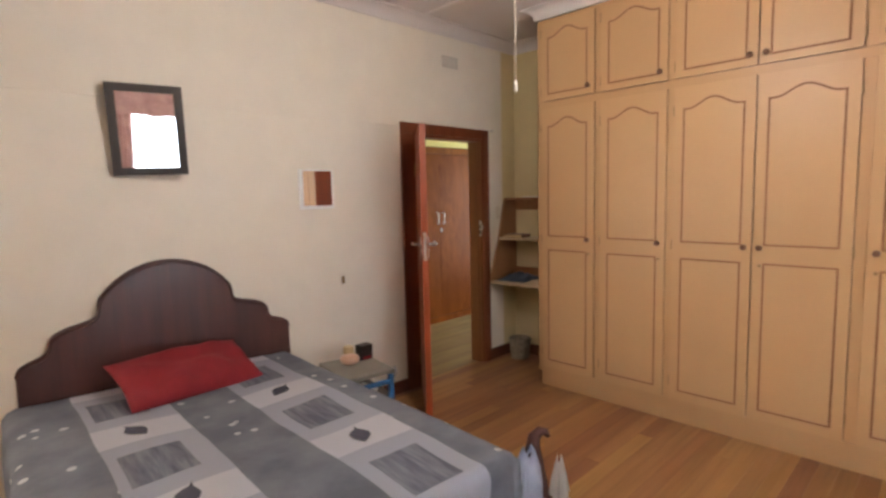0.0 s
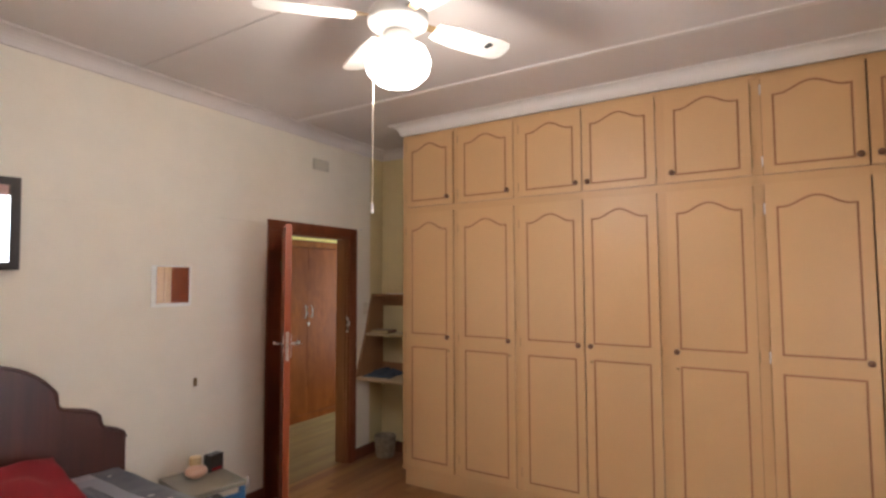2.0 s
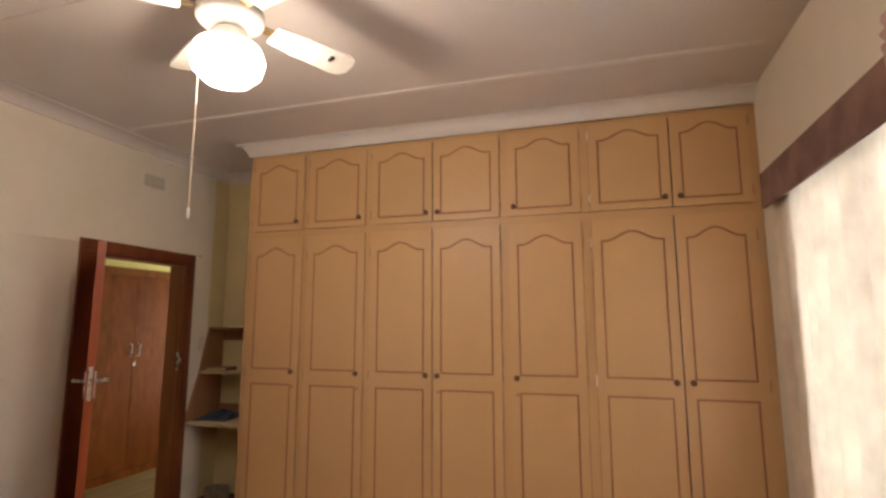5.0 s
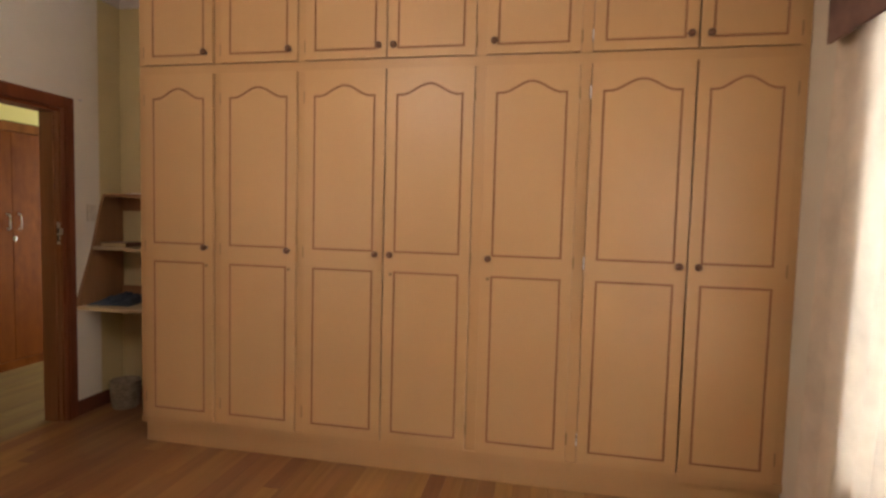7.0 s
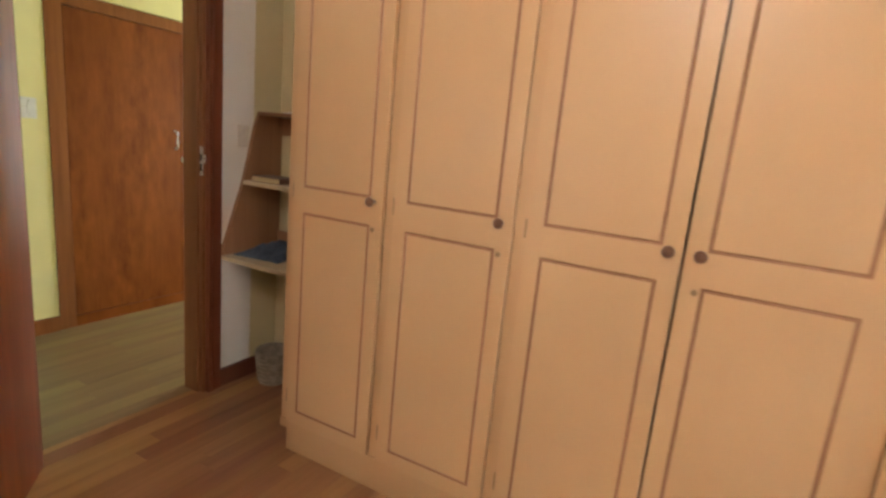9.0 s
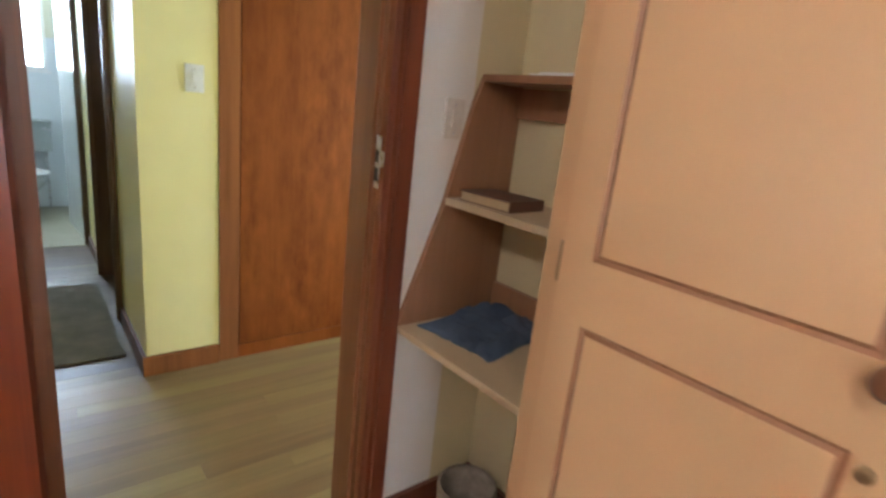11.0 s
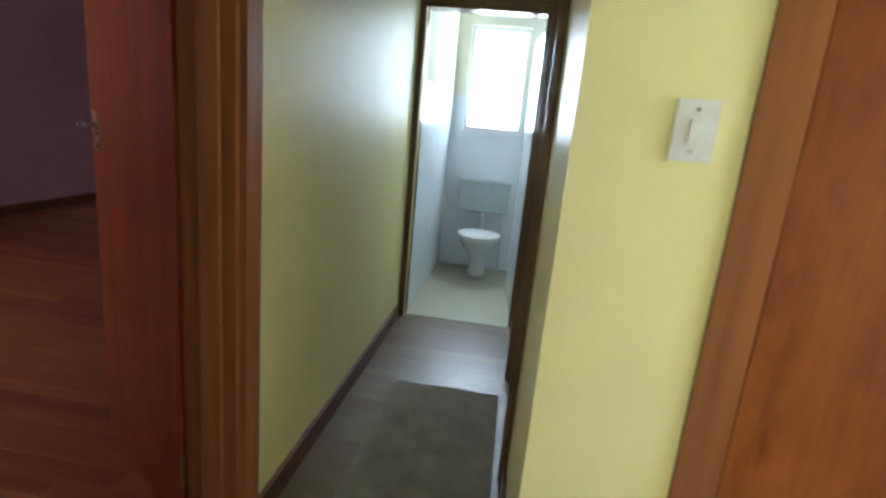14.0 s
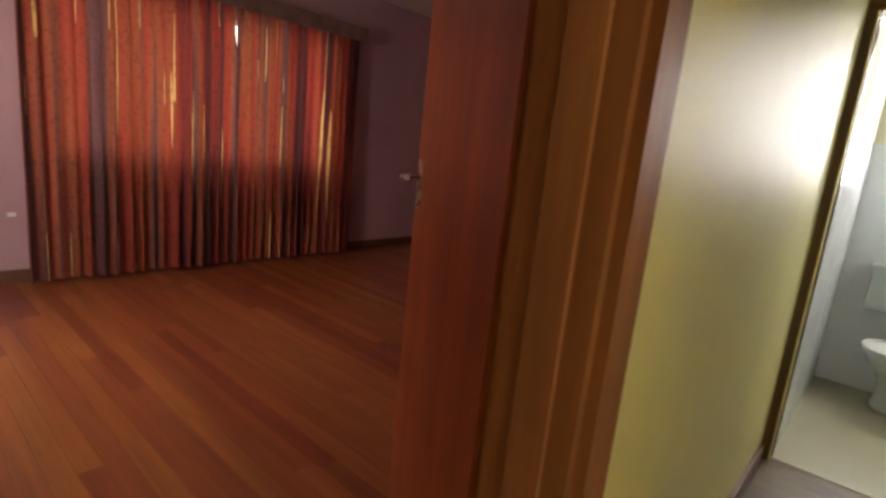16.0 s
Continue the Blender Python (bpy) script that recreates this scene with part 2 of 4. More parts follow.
BLACK = plain("black_plastic", (0.02, 0.02, 0.02), 0.35)
BLACKFRAME = plain("black_painted_frame", (0.03, 0.022, 0.02), 0.6)
SKINPINK = plain("pink_ceramic", (0.62, 0.38, 0.28), 0.4)
FANWHITE = plain("fan_white_enamel", (0.66, 0.63, 0.59), 0.3)
VENT = plain("vent_plaster", (0.55, 0.5, 0.42), 0.7)
BASKET = painted("woven_grey_basket", (0.30, 0.25, 0.19), 0.8, 0.3, 30, 0.6, 60)
GRASS = painted("garden_ground", (0.10, 0.12, 0.05), 0.9, 0.3, 0.5)


def glass_material():
    n = Nodes("window_glass")
    n.bsdf.inputs["Transmission Weight"].default_value = 1.0
    return n.done((0.95, 0.97, 0.97), 0.05)


def mirror_material():
    n = Nodes("mirror_silver")
    return n.done((0.86, 0.86, 0.86), 0.01, 1.0)


def glow_material(name, color, strength):
    n = Nodes(name)
    n.bsdf.inputs["Emission Color"].default_value = (*color, 1)
    n.bsdf.inputs["Emission Strength"].default_value = strength
    return n.done((0.9, 0.88, 0.85), 0.4)


GLASS, MIRROR = glass_material(), mirror_material()
BULBGLASS = glow_material("lit_opal_glass", (1, 0.92, 0.85), 16.0)


def striped_drape():
    """Red and gold striped curtain cloth that lets daylight through."""
    n = Nodes("red_gold_striped_cloth")
    sep = n.tree.nodes.new("ShaderNodeSeparateXYZ")
    n.tree.links.new(n.coord, sep.inputs[0])
    v = n.mapping((1.0, 6.0, 0.12), shift=False)
    stripes = n.noise(1.0, 2, v)
    thin = n.noise(4.0, 1, v)
    col = n.ramp(stripes, [(0.36, (0.10, 0.035, 0.04)), (0.46, (0.38, 0.055, 0.04)), (0.55, (0.36, 0.10, 0.05)), (0.62, (0.17, 0.075, 0.08))])
    col = n.mix(n.math("GREATER_THAN", thin, 0.66), col, (0.85, 0.6, 0.24))
    motif = n.noise(28.0, 2)
    col = n.mix(n.math("MULTIPLY", n.math("GREATER_THAN", motif, 0.58), 0.35), col, (0.09, 0.03, 0.04))
    n.bump(motif, 0.3, 0.001)
    m = n.done(col, 0.8)
    lucent = n.tree.nodes.new("ShaderNodeBsdfTranslucent")
    n.tree.links.new(col, lucent.inputs[0])
    blend = n.tree.nodes.new("ShaderNodeMixShader")
    blend.inputs[0].default_value = 0.4
    n.tree.links.new(n.bsdf.outputs[0], blend.inputs[1])
    n.tree.links.new(lucent.outputs[0], blend.inputs[2])
    n.tree.links.new(blend.outputs[0], n.tree.nodes["Material Output"].inputs[0])
    return m


DRAPE = striped_drape()


def quilt_material():
    """Printed cotton: slate stripes with white dots, white columns with grey brushed squares."""
    n = Nodes("printed_quilt_cotton")
    sep = n.tree.nodes.new("ShaderNodeSeparateXYZ")
    wob = n.math("MULTIPLY", n.math("SUBTRACT", n.noise(2.5, 2), 0.5), 0.03)
    n.tree.links.new(n.coord, sep.inputs[0])
    x, y = n.math("ADD", sep.outputs[0], wob), n.math("ADD", sep.outputs[1], wob)

    def between(v, a, b):
        return n.math("MULTIPLY", n.math("GREATER_THAN", v, a), n.math("LESS_THAN", v, b))

    col1, col2 = between(x, -0.44, -0.11), between(x, 0.165, 0.51)
    white = n.math("ADD", col1, col2)
    centre = n.math("ADD", n.math("MULTIPLY", col1, -0.30), n.math("MULTIPLY", col2, 0.33))
    dx = n.math("ABSOLUTE", n.math("SUBTRACT", x, centre))
    row = n.math("ABSOLUTE", n.math("SUBTRACT", n.math("FRACT", n.math("DIVIDE", n.math("ADD", y, 8.035), 0.67)), 0.5))
    row = n.math("MULTIPLY", row, 0.67)
    pale = n.math("MULTIPLY", white, n.math("LESS_THAN", row, 0.232))
    inner = n.math("MULTIPLY", n.math("MULTIPLY", white, n.math("LESS_THAN", row, 0.13)), n.math("LESS_THAN", dx, 0.105))
    weave = n.noise(5.0, 4)
    slate = n.ramp(weave, [(0.35, (0.21, 0.225, 0.275)), (0.65, (0.32, 0.335, 0.39))])
    dots = n.tree.nodes.new("ShaderNodeTexVoronoi")
    dots.inputs["Scale"].default_value = 9.5
    n.tree.links.new(n.coord, dots.inputs["Vector"])
    dotted = n.mix(n.math("LESS_THAN", dots.outputs["Distance"], 0.15), slate, (0.8, 0.8, 0.82))
    base = n.mix(white, dotted, (0.82, 0.81, 0.87))
    base = n.mix(pale, base, (0.58, 0.59, 0.67))
    strokes = n.noise(1.0, 3, n.mapping((42.0, 5.0, 1.0), shift=False))
    brushed = n.ramp(strokes, [(0.36, (0.19, 0.20, 0.26)), (0.64, (0.36, 0.37, 0.44))])
    base = n.mix(inner, base, brushed)
    n.bump(n.math("ADD", n.math("MULTIPLY", n.noise(9.0, 3), 4.0), n.noise(300.0, 2)), 0.35, 0.004)
    return n.done(base, 0.85)


QUILT = quilt_material()
LEAFPRINT = cloth("printed_leaf_ink", (0.07, 0.07, 0.10))

# ---- mesh helpers ----


def finish(name, bm, material, bevel=0.0, smooth=False):
    if bevel:
        bmesh.ops.bevel(bm, geom=[e for e in bm.edges if len(e.link_faces) == 2 and e.calc_face_angle(0) > 0.6], offset=bevel, segments=2, affect="EDGES", clamp_overlap=True)
    bmesh.ops.recalc_face_normals(bm, faces=bm.faces)
    me = bpy.data.meshes.new(name)
    bm.to_mesh(me)
    bm.free()
    for m in material if isinstance(material, (list, tuple)) else [material]:
        me.materials.append(m)
    if smooth:
        for p in me.polygons:
            p.use_smooth = True
    return me


def part(name, bm, material, parent, label="", bevel=0.0, smooth=False, at=None):
    ob = new(name, finish(name, bm, material, bevel, smooth))
    ob.parent = parent
    if at is not None:
        ob.matrix_basis = at
    if label:
        ob["label"] = label
    return ob


def thing(name, m, label, category, group=""):
    ob = new(name)
    ob.empty_display_size = 0.1
    ob.matrix_world = m
    return tagged(ob, label, category, group)


def structure(name, bm, material, bevel=0.0, smooth=False):
    return tagged(new(name, finish(name, bm, material, bevel, smooth)), kind="structure")


def box(bm, x0, x1, y0, y1, z0, z1, mat=0):
    vs = [bm.verts.new((x, y, z)) for z in (z0, z1) for y in (y0, y1) for x in (x0, x1)]
    for f in ((0, 2, 3, 1), (4, 5, 7, 6), (0, 1, 5, 4), (2, 6, 7, 3), (0, 4, 6, 2), (1, 3, 7, 5)):
        bm.faces.new([vs[i] for i in f]).material_index = mat
    return bm


def boxes(*rows):
    bm = bmesh.new()
    for r in rows:
        box(bm, *r)
    return bm


def ring(bm, r, z, n=24, sx=1.0, sy=1.0, cx=0.0, cy=0.0):
    return [bm.verts.new((cx + r * sx * math.cos(2 * math.pi * i / n), cy + r * sy * math.sin(2 * math.pi * i / n), z)) for i in range(n)]


def lathe(rows, n=24, sx=1.0, sy=1.0):
    """Rows of radius, height and, if given, the centre's y."""
    bm = bmesh.new()
    last = None
    for row in rows:
        cur = ring(bm, row[0], row[1], n, sx, sy, 0.0, row[2] if len(row) > 2 else 0.0)
        if last:
            for i in range(n):
                bm.faces.new((last[i], last[(i + 1) % n], cur[(i + 1) % n], cur[i]))
        else:
            bm.faces.new(list(reversed(cur)))
        last = cur
    bm.faces.new(last)
    return bm


def tube(bm, points, r, n=10):
    """A round bar along points."""
    last = None
    for i, p in enumerate(points):
        p = Vector(p)
        d = (Vector(points[min(i + 1, len(points) - 1)]) - Vector(points[max(i - 1, 0)])).normalized()
        a = d.orthogonal().normalized() if last is None else (axis - d * axis.dot(d)).normalized()
        axis = a
        b = d.cross(a)
        cur = [bm.verts.new(p + (a * math.cos(2 * math.pi * k / n) + b * math.sin(2 * math.pi * k / n)) * (r[i] if isinstance(r, list) else r)) for k in range(n)]
        if last:
            for k in range(n):
                bm.faces.new((last[k], last[(k + 1) % n], cur[(k + 1) % n], cur[k]))
        else:
            bm.faces.new(cur)
        last = cur
    bm.faces.new(last)
    return bm


def plate(bm, outline, y0, y1):
    """Extrudes an outline of x, z from y0 to y1."""
    a = [bm.verts.new((x, y0, z)) for x, z in outline]
    b = [bm.verts.new((x, y1, z)) for x, z in outline]
    bm.faces.new(a), bm.faces.new(list(reversed(b)))
    for i in range(len(a)):
        j = (i + 1) % len(a)
        bm.faces.new((a[i], b[i], b[j], a[j]))
    return bm


# ---- large structure ----
CEIL = 2.86
OPEN_L, OPEN_R, HEAD = -0.635, 0.157, 2.0


def wall(name, rows, material):
    return structure(name, boxes(*rows), material)


wall("wall_north", [(-4.4, OPEN_L, 0, 0.075, 0, CEIL), (OPEN_R, 0.434, 0, 0.075, 0, CEIL), (OPEN_L, OPEN_R, 0, 0.075, HEAD, CEIL)], CREAM)
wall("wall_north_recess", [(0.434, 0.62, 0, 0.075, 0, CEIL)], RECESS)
wall("hall_wall_south", [(-1.19, OPEN_L, 0.077, 0.128, 0, CEIL), (OPEN_R, 2.6, 0.077, 0.128, 0, CEIL), (OPEN_L, OPEN_R, 0.077, 0.128, HEAD, CEIL)], YELLOW)
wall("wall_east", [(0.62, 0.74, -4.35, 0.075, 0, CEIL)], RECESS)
wall("wall_south", [(-4.4, -2.5, -4.35, -4.13, 0, CEIL), (-0.5, 0.62, -4.35, -4.13, 0, CEIL), (-2.5, -0.5, -4.35, -4.13, 0, 0.45), (-2.5, -0.5, -4.35, -4.13, 2.15, CEIL)], CREAM)
wall("wall_west", [(-4.55, -4.4, -4.35, 0.15, 0, CEIL)], CREAM)
structure("ceiling", boxes((-4.55, 0.74, -4.35, 0.075, CEIL, CEIL + 0.1)), CEILING)

# hall and corridor
D2A, D2B = 0.78, 1.54
D4A, D4B = 2.11, 2.95
wall("hall_wall_west", [(-1.115, -1.04, 0.128, D2A, 0, CEIL), (-1.115, -1.04, D2B, 3.71, 0, CEIL), (-1.115, -1.04, D2A, D2B, 2.06, CEIL)], YELLOW_SATIN)
wall("bedroom_two_wall_east", [(-1.19, -1.117, 0.152, D2A, 0, CEIL), (-1.19, -1.117, D2B, 6.6, 0, CEIL), (-1.19, -1.117, D2A, D2B, 2.06, CEIL)], MAUVE)
wall("hall_pier", [(-0.222, 0.105, 1.36, 1.47, 0, CEIL)], YELLOW)
wall("hall_wall_over_cupboard", [(0.105, 1.80, 1.36, 1.47, 2.075, CEIL)], YELLOW)
wall("hall_wall_north", [(1.80, 2.6, 1.36, 1.47, 0, CEIL)], YELLOW)
wall("corridor_wall_east", [(-0.222, -0.105, 1.47, D4A, 0, CEIL), (-0.222, -0.105, D4B, 3.71, 0, CEIL), (-0.222, -0.105, D4A, D4B, 2.06, CEIL)], YELLOW)
# The opening in this unseen wall is added to let the hall's extra light in.
wall("hall_wall_east", [(2.6, 2.75, 0.077, 0.3, 0, CEIL), (2.6, 2.75, 1.2, 2.2, 0, CEIL), (2.6, 2.75, 0.3, 1.2, 0, 0.5), (2.6, 2.75, 0.3, 1.2, 2.1, CEIL)], YELLOW)
wall("cupboard_back_wall", [(0.07, 2.6, 2.0, 2.1, 0, CEIL)], YELLOW)
wall("corridor_wall_end", [(-1.04, -1.00, 3.71, 3.765, 0, CEIL), (-0.22, 0.07, 3.71, 3.765, 0, CEIL), (-1.00, -0.22, 3.71, 3.765, 2.10, CEIL)], YELLOW)
structure("hall_ceiling", boxes((-1.19, 2.75, 0.077, 3.83, CEIL, CEIL + 0.1)), CEILING)

# toilet room
wall("toilet_wall_front", [(-1.19, -1.00, 3.767, 3.83, 0, CEIL), (-0.22, 0.5, 3.767, 3.83, 0, CEIL), (-1.00, -0.22, 3.767, 3.83, 2.10, CEIL)], TOILET_WALL)
wall("toilet_wall_left", [(-1.115, -1.0, 3.83, 5.3, 0, 1.63)], TOILET_TILE)
wall("toilet_wall_left", [(-1.115, -1.003, 3.83, 5.3, 1.63, 2.6)], TOILET_UPPER)
wall("toilet_wall_right", [(0.35, 0.5, 3.83, 5.3, 0, 2.6)], TOILET_WALL)
W2 = (-0.884, -0.343)
wall("toilet_wall_back", [(-1.115, W2[0], 5.297, 5.45, 0, 1.63), (W2[1], 0.5, 5.297, 5.45, 0, 1.63), (W2[0], W2[1], 5.297, 5.45, 0, 1.325)], TOILET_WALL)
wall("toilet_wall_back", [(-1.115, W2[0], 5.3, 5.45, 1.63, 2.6), (W2[1], 0.5, 5.3, 5.45, 1.63, 2.6), (W2[0], W2[1], 5.3, 5.45, 2.255, 2.35), (W2[0], W2[1], 5.3, 5.45, 2.50, 2.6)], TOILET_UPPER)
structure("toilet_ceiling", boxes((-1.115, 0.5, 3.83, 5.45, 2.6, 2.7)), CEILING)
structure("toilet_floor", boxes((-1.115, 0.5, 3.75, 5.45, -0.1, 0.006)), VINYL)

# second bedroom
wall("bedroom_two_wall_west", [(-5.75, -5.6, 0.15, 1.85, 0, CEIL), (-5.75, -5.6, 4.4, 6.6, 0, CEIL), (-5.75, -5.6, 1.85, 4.4, 0, 1.0), (-5.75, -5.6, 1.85, 4.4, 2.25, CEIL)], MAUVE)
wall("bedroom_two_wall_north", [(-5.75, -1.117, 6.6, 6.75, 0, CEIL)], MAUVE)
# This wall's window opening is assumed and out of view, cut for added light.
wall("bedroom_two_wall_south", [(-5.75, -4.6, 0.152, 0.27, 0, CEIL), (-3.4, -1.19, 0.152, 0.27, 0, CEIL), (-4.6, -3.4, 0.152, 0.27, 0, 1.0), (-4.6, -3.4, 0.152, 0.27, 2.0, CEIL)], MAUVE)
structure("bedroom_two_ceiling", boxes((-5.75, -1.117, 0.152, 6.75, CEIL, CEIL + 0.1)), CEILING)
structure("ground", boxes((-400, 400, -400, 400, -0.5, -0.35)), GRASS)


def cove(name, points, material=CORNICE, size=0.085):
    """A hollow cornice along a path of x, y; the room lies to the right of it."""
    bm = bmesh.new()
    prof = [(0.0, 0.0)] + [(0.012 + (size - 0.012) * (1 - math.cos(a)), (size - 0.01) * math.sin(a)) for a in [radians(d) for d in range(0, 91, 15)]] + [(size, size), (0.0, size)]
    rows = []
    for i, p in enumerate(points):
        p = Vector(p)
        a = (p - Vector(points[i - 1])).normalized() if i else None
        b = (Vector(points[i + 1]) - p).normalized() if i < len(points) - 1 else None
        na = Vector((a.y, -a.x)) if a else None
        nb = Vector((b.y, -b.x)) if b else None
        n = (na + nb) / (1 + na.dot(nb)) if a and b else (na or nb)
        rows.append([bm.verts.new((p.x + n.x * u, p.y + n.y * u, CEIL - size + v)) for u, v in prof])
    for r, s in zip(rows, rows[1:]):
        for k in range(len(prof)):
            j = (k + 1) % len(prof)
            bm.faces.new((r[k], r[j], s[j], s[k]))
    bm.faces.new(rows[0]), bm.faces.new(list(reversed(rows[-1])))
    return structure(name, bm, material)


cove("cornice", [(-4.4, -4.13), (-4.4, 0.0), (0.62, 0.0), (0.62, -0.69)], CEILING)
cove("cornice", [(0.62, -0.69), (0.0, -0.69), (0.0, -4.13)])
for x in (-0.57, -1.77, -2.97, -4.1):
    structure("ceiling_strip", boxes((x - 0.018, x + 0.018, -4.04, -0.09, CEIL - 0.008, CEIL - 0.0005)), CORNICE if x > -1 else CEILING, 0.003)
structure("picture_rail", boxes((-4.4, -0.79, -0.008, -0.0005, 2.035, 2.05)), CREAM, 0.002)


def skirting(name, x0, x1, y0, y1, material=SKIRT, h=0.1):
    return structure(name, boxes((x0, x1, y0, y1, 0.004, h)), material, 0.005)


skirting("baseboard", -4.4, -0.78, -0.018, -0.0005)
skirting("baseboard", 0.222, 0.6195, -0.018, -0.0005)
skirting("baseboard", 0.602, 0.6195, -0.685, -0.02, SKIRT_Y)
skirting("baseboard", -4.3995, -4.382, -4.13, -0.02, SKIRT_Y)
skirting("baseboard", -4.38, -0.01, -4.1295, -4.112)
skirting("baseboard", -1.0395, -1.022, 1.645, 3.63, SKIRT_Y)
skirting("baseboard", -0.239, 0.10, 1.342, 1.3595, BROWNFRAME)
skirting("baseboard", -0.239, -0.2225, 1.3597, D4A - 0.07, SKIRT_Y)
skirting("baseboard", -0.239, -0.2225, D4B + 0.07, 3.685, SKIRT_Y)
skirting("baseboard", 1.81, 2.6, 1.342, 1.3595)
skirting("baseboard", 0.157, 2.6, 0.1285, 0.146)
skirting("baseboard", -1.022, -0.635, 0.1285, 0.146)
skirting("baseboard", -5.5995, -5.58, 0.28, 6.6, SKIRT_Y)
skirting("baseboard", -5.58, -1.21, 6.58, 6.5995)
skirting("baseboard", -1.2105, -1.192, 1.66, 6.58, SKIRT_Y)

# ---- doors ----


def lining(name, x0, x1, depth, head, wide, material, label, both=True, stop=None, wide_left=None, moulded=True, wide_right=None, jamb_material=None, beads=((0.28, 0.42),)):
    """A door lining in its own frame: x across the opening, y through the wall from 0 to depth; moulded architraves on the faces."""
    top = thing(name, Matrix(), label, "door frame")
    t = 0.03
    inner = jamb_material or material
    for a, b in ((x0, x0 + t), (x1 - t, x1)):
        part("jamb", boxes((a, b, -0.001, depth + 0.001, 0, head)), inner, top, bevel=0.002)
    part("head_jamb", boxes((x0, x1, -0.001, depth + 0.001, head, head + t)), material, top, bevel=0.002)
    s0, s1 = (stop or (0.048, 0.085))
    for a, b in ((x0 + t, x0 + t + 0.012), (x1 - t - 0.012, x1 - t)):
        part("door_stop", boxes((a, b, s0, s1, 0, head)), inner, top, bevel=0.003)
    faces = ((-0.022, -0.0015), (depth + 0.0015, depth + 0.022)) if both else ((-0.022, -0.0015),)
    for a, b in faces:
        lip = -0.008 if a < 0 else 0.008
        for side in (-1, 1):
            s = x0 + 0.012 if side < 0 else x1 - 0.012
            span = (wide_right or wide) if side > 0 else (wide_left or wide)
            e = s + side * span
            u, v = min(s, e), max(s, e)
            bm = boxes((u, v, a, b, 0, head + 0.018))
            for p, q in beads if moulded and span > 0.02 else ():
                w = s + side * wide * p, s + side * wide * q
                box(bm, min(w), max(w), min(a, a + lip), max(a, a + lip) if a > 0 else a + 0.001, 0, head + 0.018 + wide * 0.3)
            part("architrave", bm, material, top, bevel=0.003)
        part("architrave", boxes((x0 + 0.012 - (wide_left or wide), x1 - 0.012 + (wide_right or wide), a, b, head + 0.019, head + 0.019 + wide)), material, top, bevel=0.003)
    return top


def lever(parent, x, z, y, out):
    """A lever handle on a long back plate; out is the side that it stands on."""
    plate_ob = part("handle_plate", boxes((x - 0.02, x + 0.02, min(y, y + out * 0.006), max(y, y + out * 0.006), z - 0.09, z + 0.05)), STEEL, parent, "brushed steel handle plate", bevel=0.0025)
    bm = bmesh.new()
    tube(bm, [(x, y + out * 0.004, z), (x, y + out * 0.045, z), (x - 0.01, y + out * 0.055, z), (x - 0.05, y + out * 0.057, z + 0.002), (x - 0.11, y + out * 0.054, z)], 0.008, 12)
    part("door_handle", bm, STEEL, parent, "brushed steel lever", smooth=True)
    return plate_ob


def leaf(name, m, width, height, material, label, handle_z=1.2, side=1, handles=True):
    """A flush door leaf from its hinge along +x."""
    top = thing(name, m, label, "door")
    part("leaf", boxes((0.0, width, -0.02, 0.02, 0.012, height)), material, top, bevel=0.003)
    if handles:
        lever(top, width - 0.06, handle_z, 0.02, 1)
        lever(top, width - 0.06, handle_z, -0.02, -1)
    part("lock_face", boxes((width, width + 0.0015, -0.01, 0.01, handle_z - 0.1, handle_z + 0.08)), STEEL, top)
    for z in (0.25, height - 0.25):
        bm = boxes((-0.004, 0.0, -0.019, 0.012, z - 0.05, z + 0.05))
        tube(bm, [(-0.004, side * 0.024, z - 0.05), (-0.004, side * 0.024, z + 0.05)], 0.006)
        part("hinge", bm, BRASS, top)
    return top


frame_one = lining("door_1_frame", OPEN_L, OPEN_R, 0.128, HEAD - 0.03, 0.078, FRAMEWOOD, "dark red-brown varnished door frame of the bedroom doorway", both=False, stop=(0.022, 0.124), wide_left=0.15, jamb_material=JAMBWOOD, beads=((0.02, 0.16), (0.3, 0.4)))
keep = part("strike_plate", boxes((0.0, 0.0015, -0.008, 0.014, 1.145, 1.285)), STEEL, frame_one, "steel strike plate with latch keep")
keep.matrix_basis = pose(OPEN_R - 0.0318, 0, 0)
part("latch_keep", boxes((OPEN_R - 0.036, OPEN_R - 0.0325, -0.03, -0.0085, 1.205, 1.245)), STEEL, frame_one, bevel=0.0015)
bm = boxes((OPEN_R - 0.0342, OPEN_R - 0.0325, -0.003, 0.012, 1.215, 1.245), (OPEN_R - 0.0342, OPEN_R - 0.0325, -0.003, 0.012, 1.165, 1.20))
part("bolt_hole", bm, BLACK, frame_one)
part("nail", lathe([(0.006, 0), (0.006, 0.02)], 8), STEEL, frame_one, at=pose(OPEN_R + 0.12, -0.006, 2.07, 90, 0, 0))

LEAF_ONE = math.degrees(math.atan2(-0.523, -0.437))
leaf("door_1", pose(-0.648, -0.056, 0, 0, 0, LEAF_ONE), 0.70, 1.965, DOORWOOD, "red-brown varnished flush door standing wide open into the bedroom", side=-1)

frame_two = lining("door_2_frame", 0.0, 0.80, 0.15, 2.03, 0.082, BROWNFRAME, "brown varnished door frame of the second bedroom", stop=(0.04, 0.10), moulded=False)
frame_two.matrix_world = Matrix.Translation((-1.04, D2A - 0.02, 0)) @ pose(0, 0, 0, 0, 0, 90)
leaf("door_2", pose(-1.21, D2B + 0.02, 0, 0, 0, math.degrees(math.atan2(0.57, -0.82))), 0.76, 2.02, DOORWOOD, "red-brown varnished flush door open into the second bedroom", 1.24, side=1)

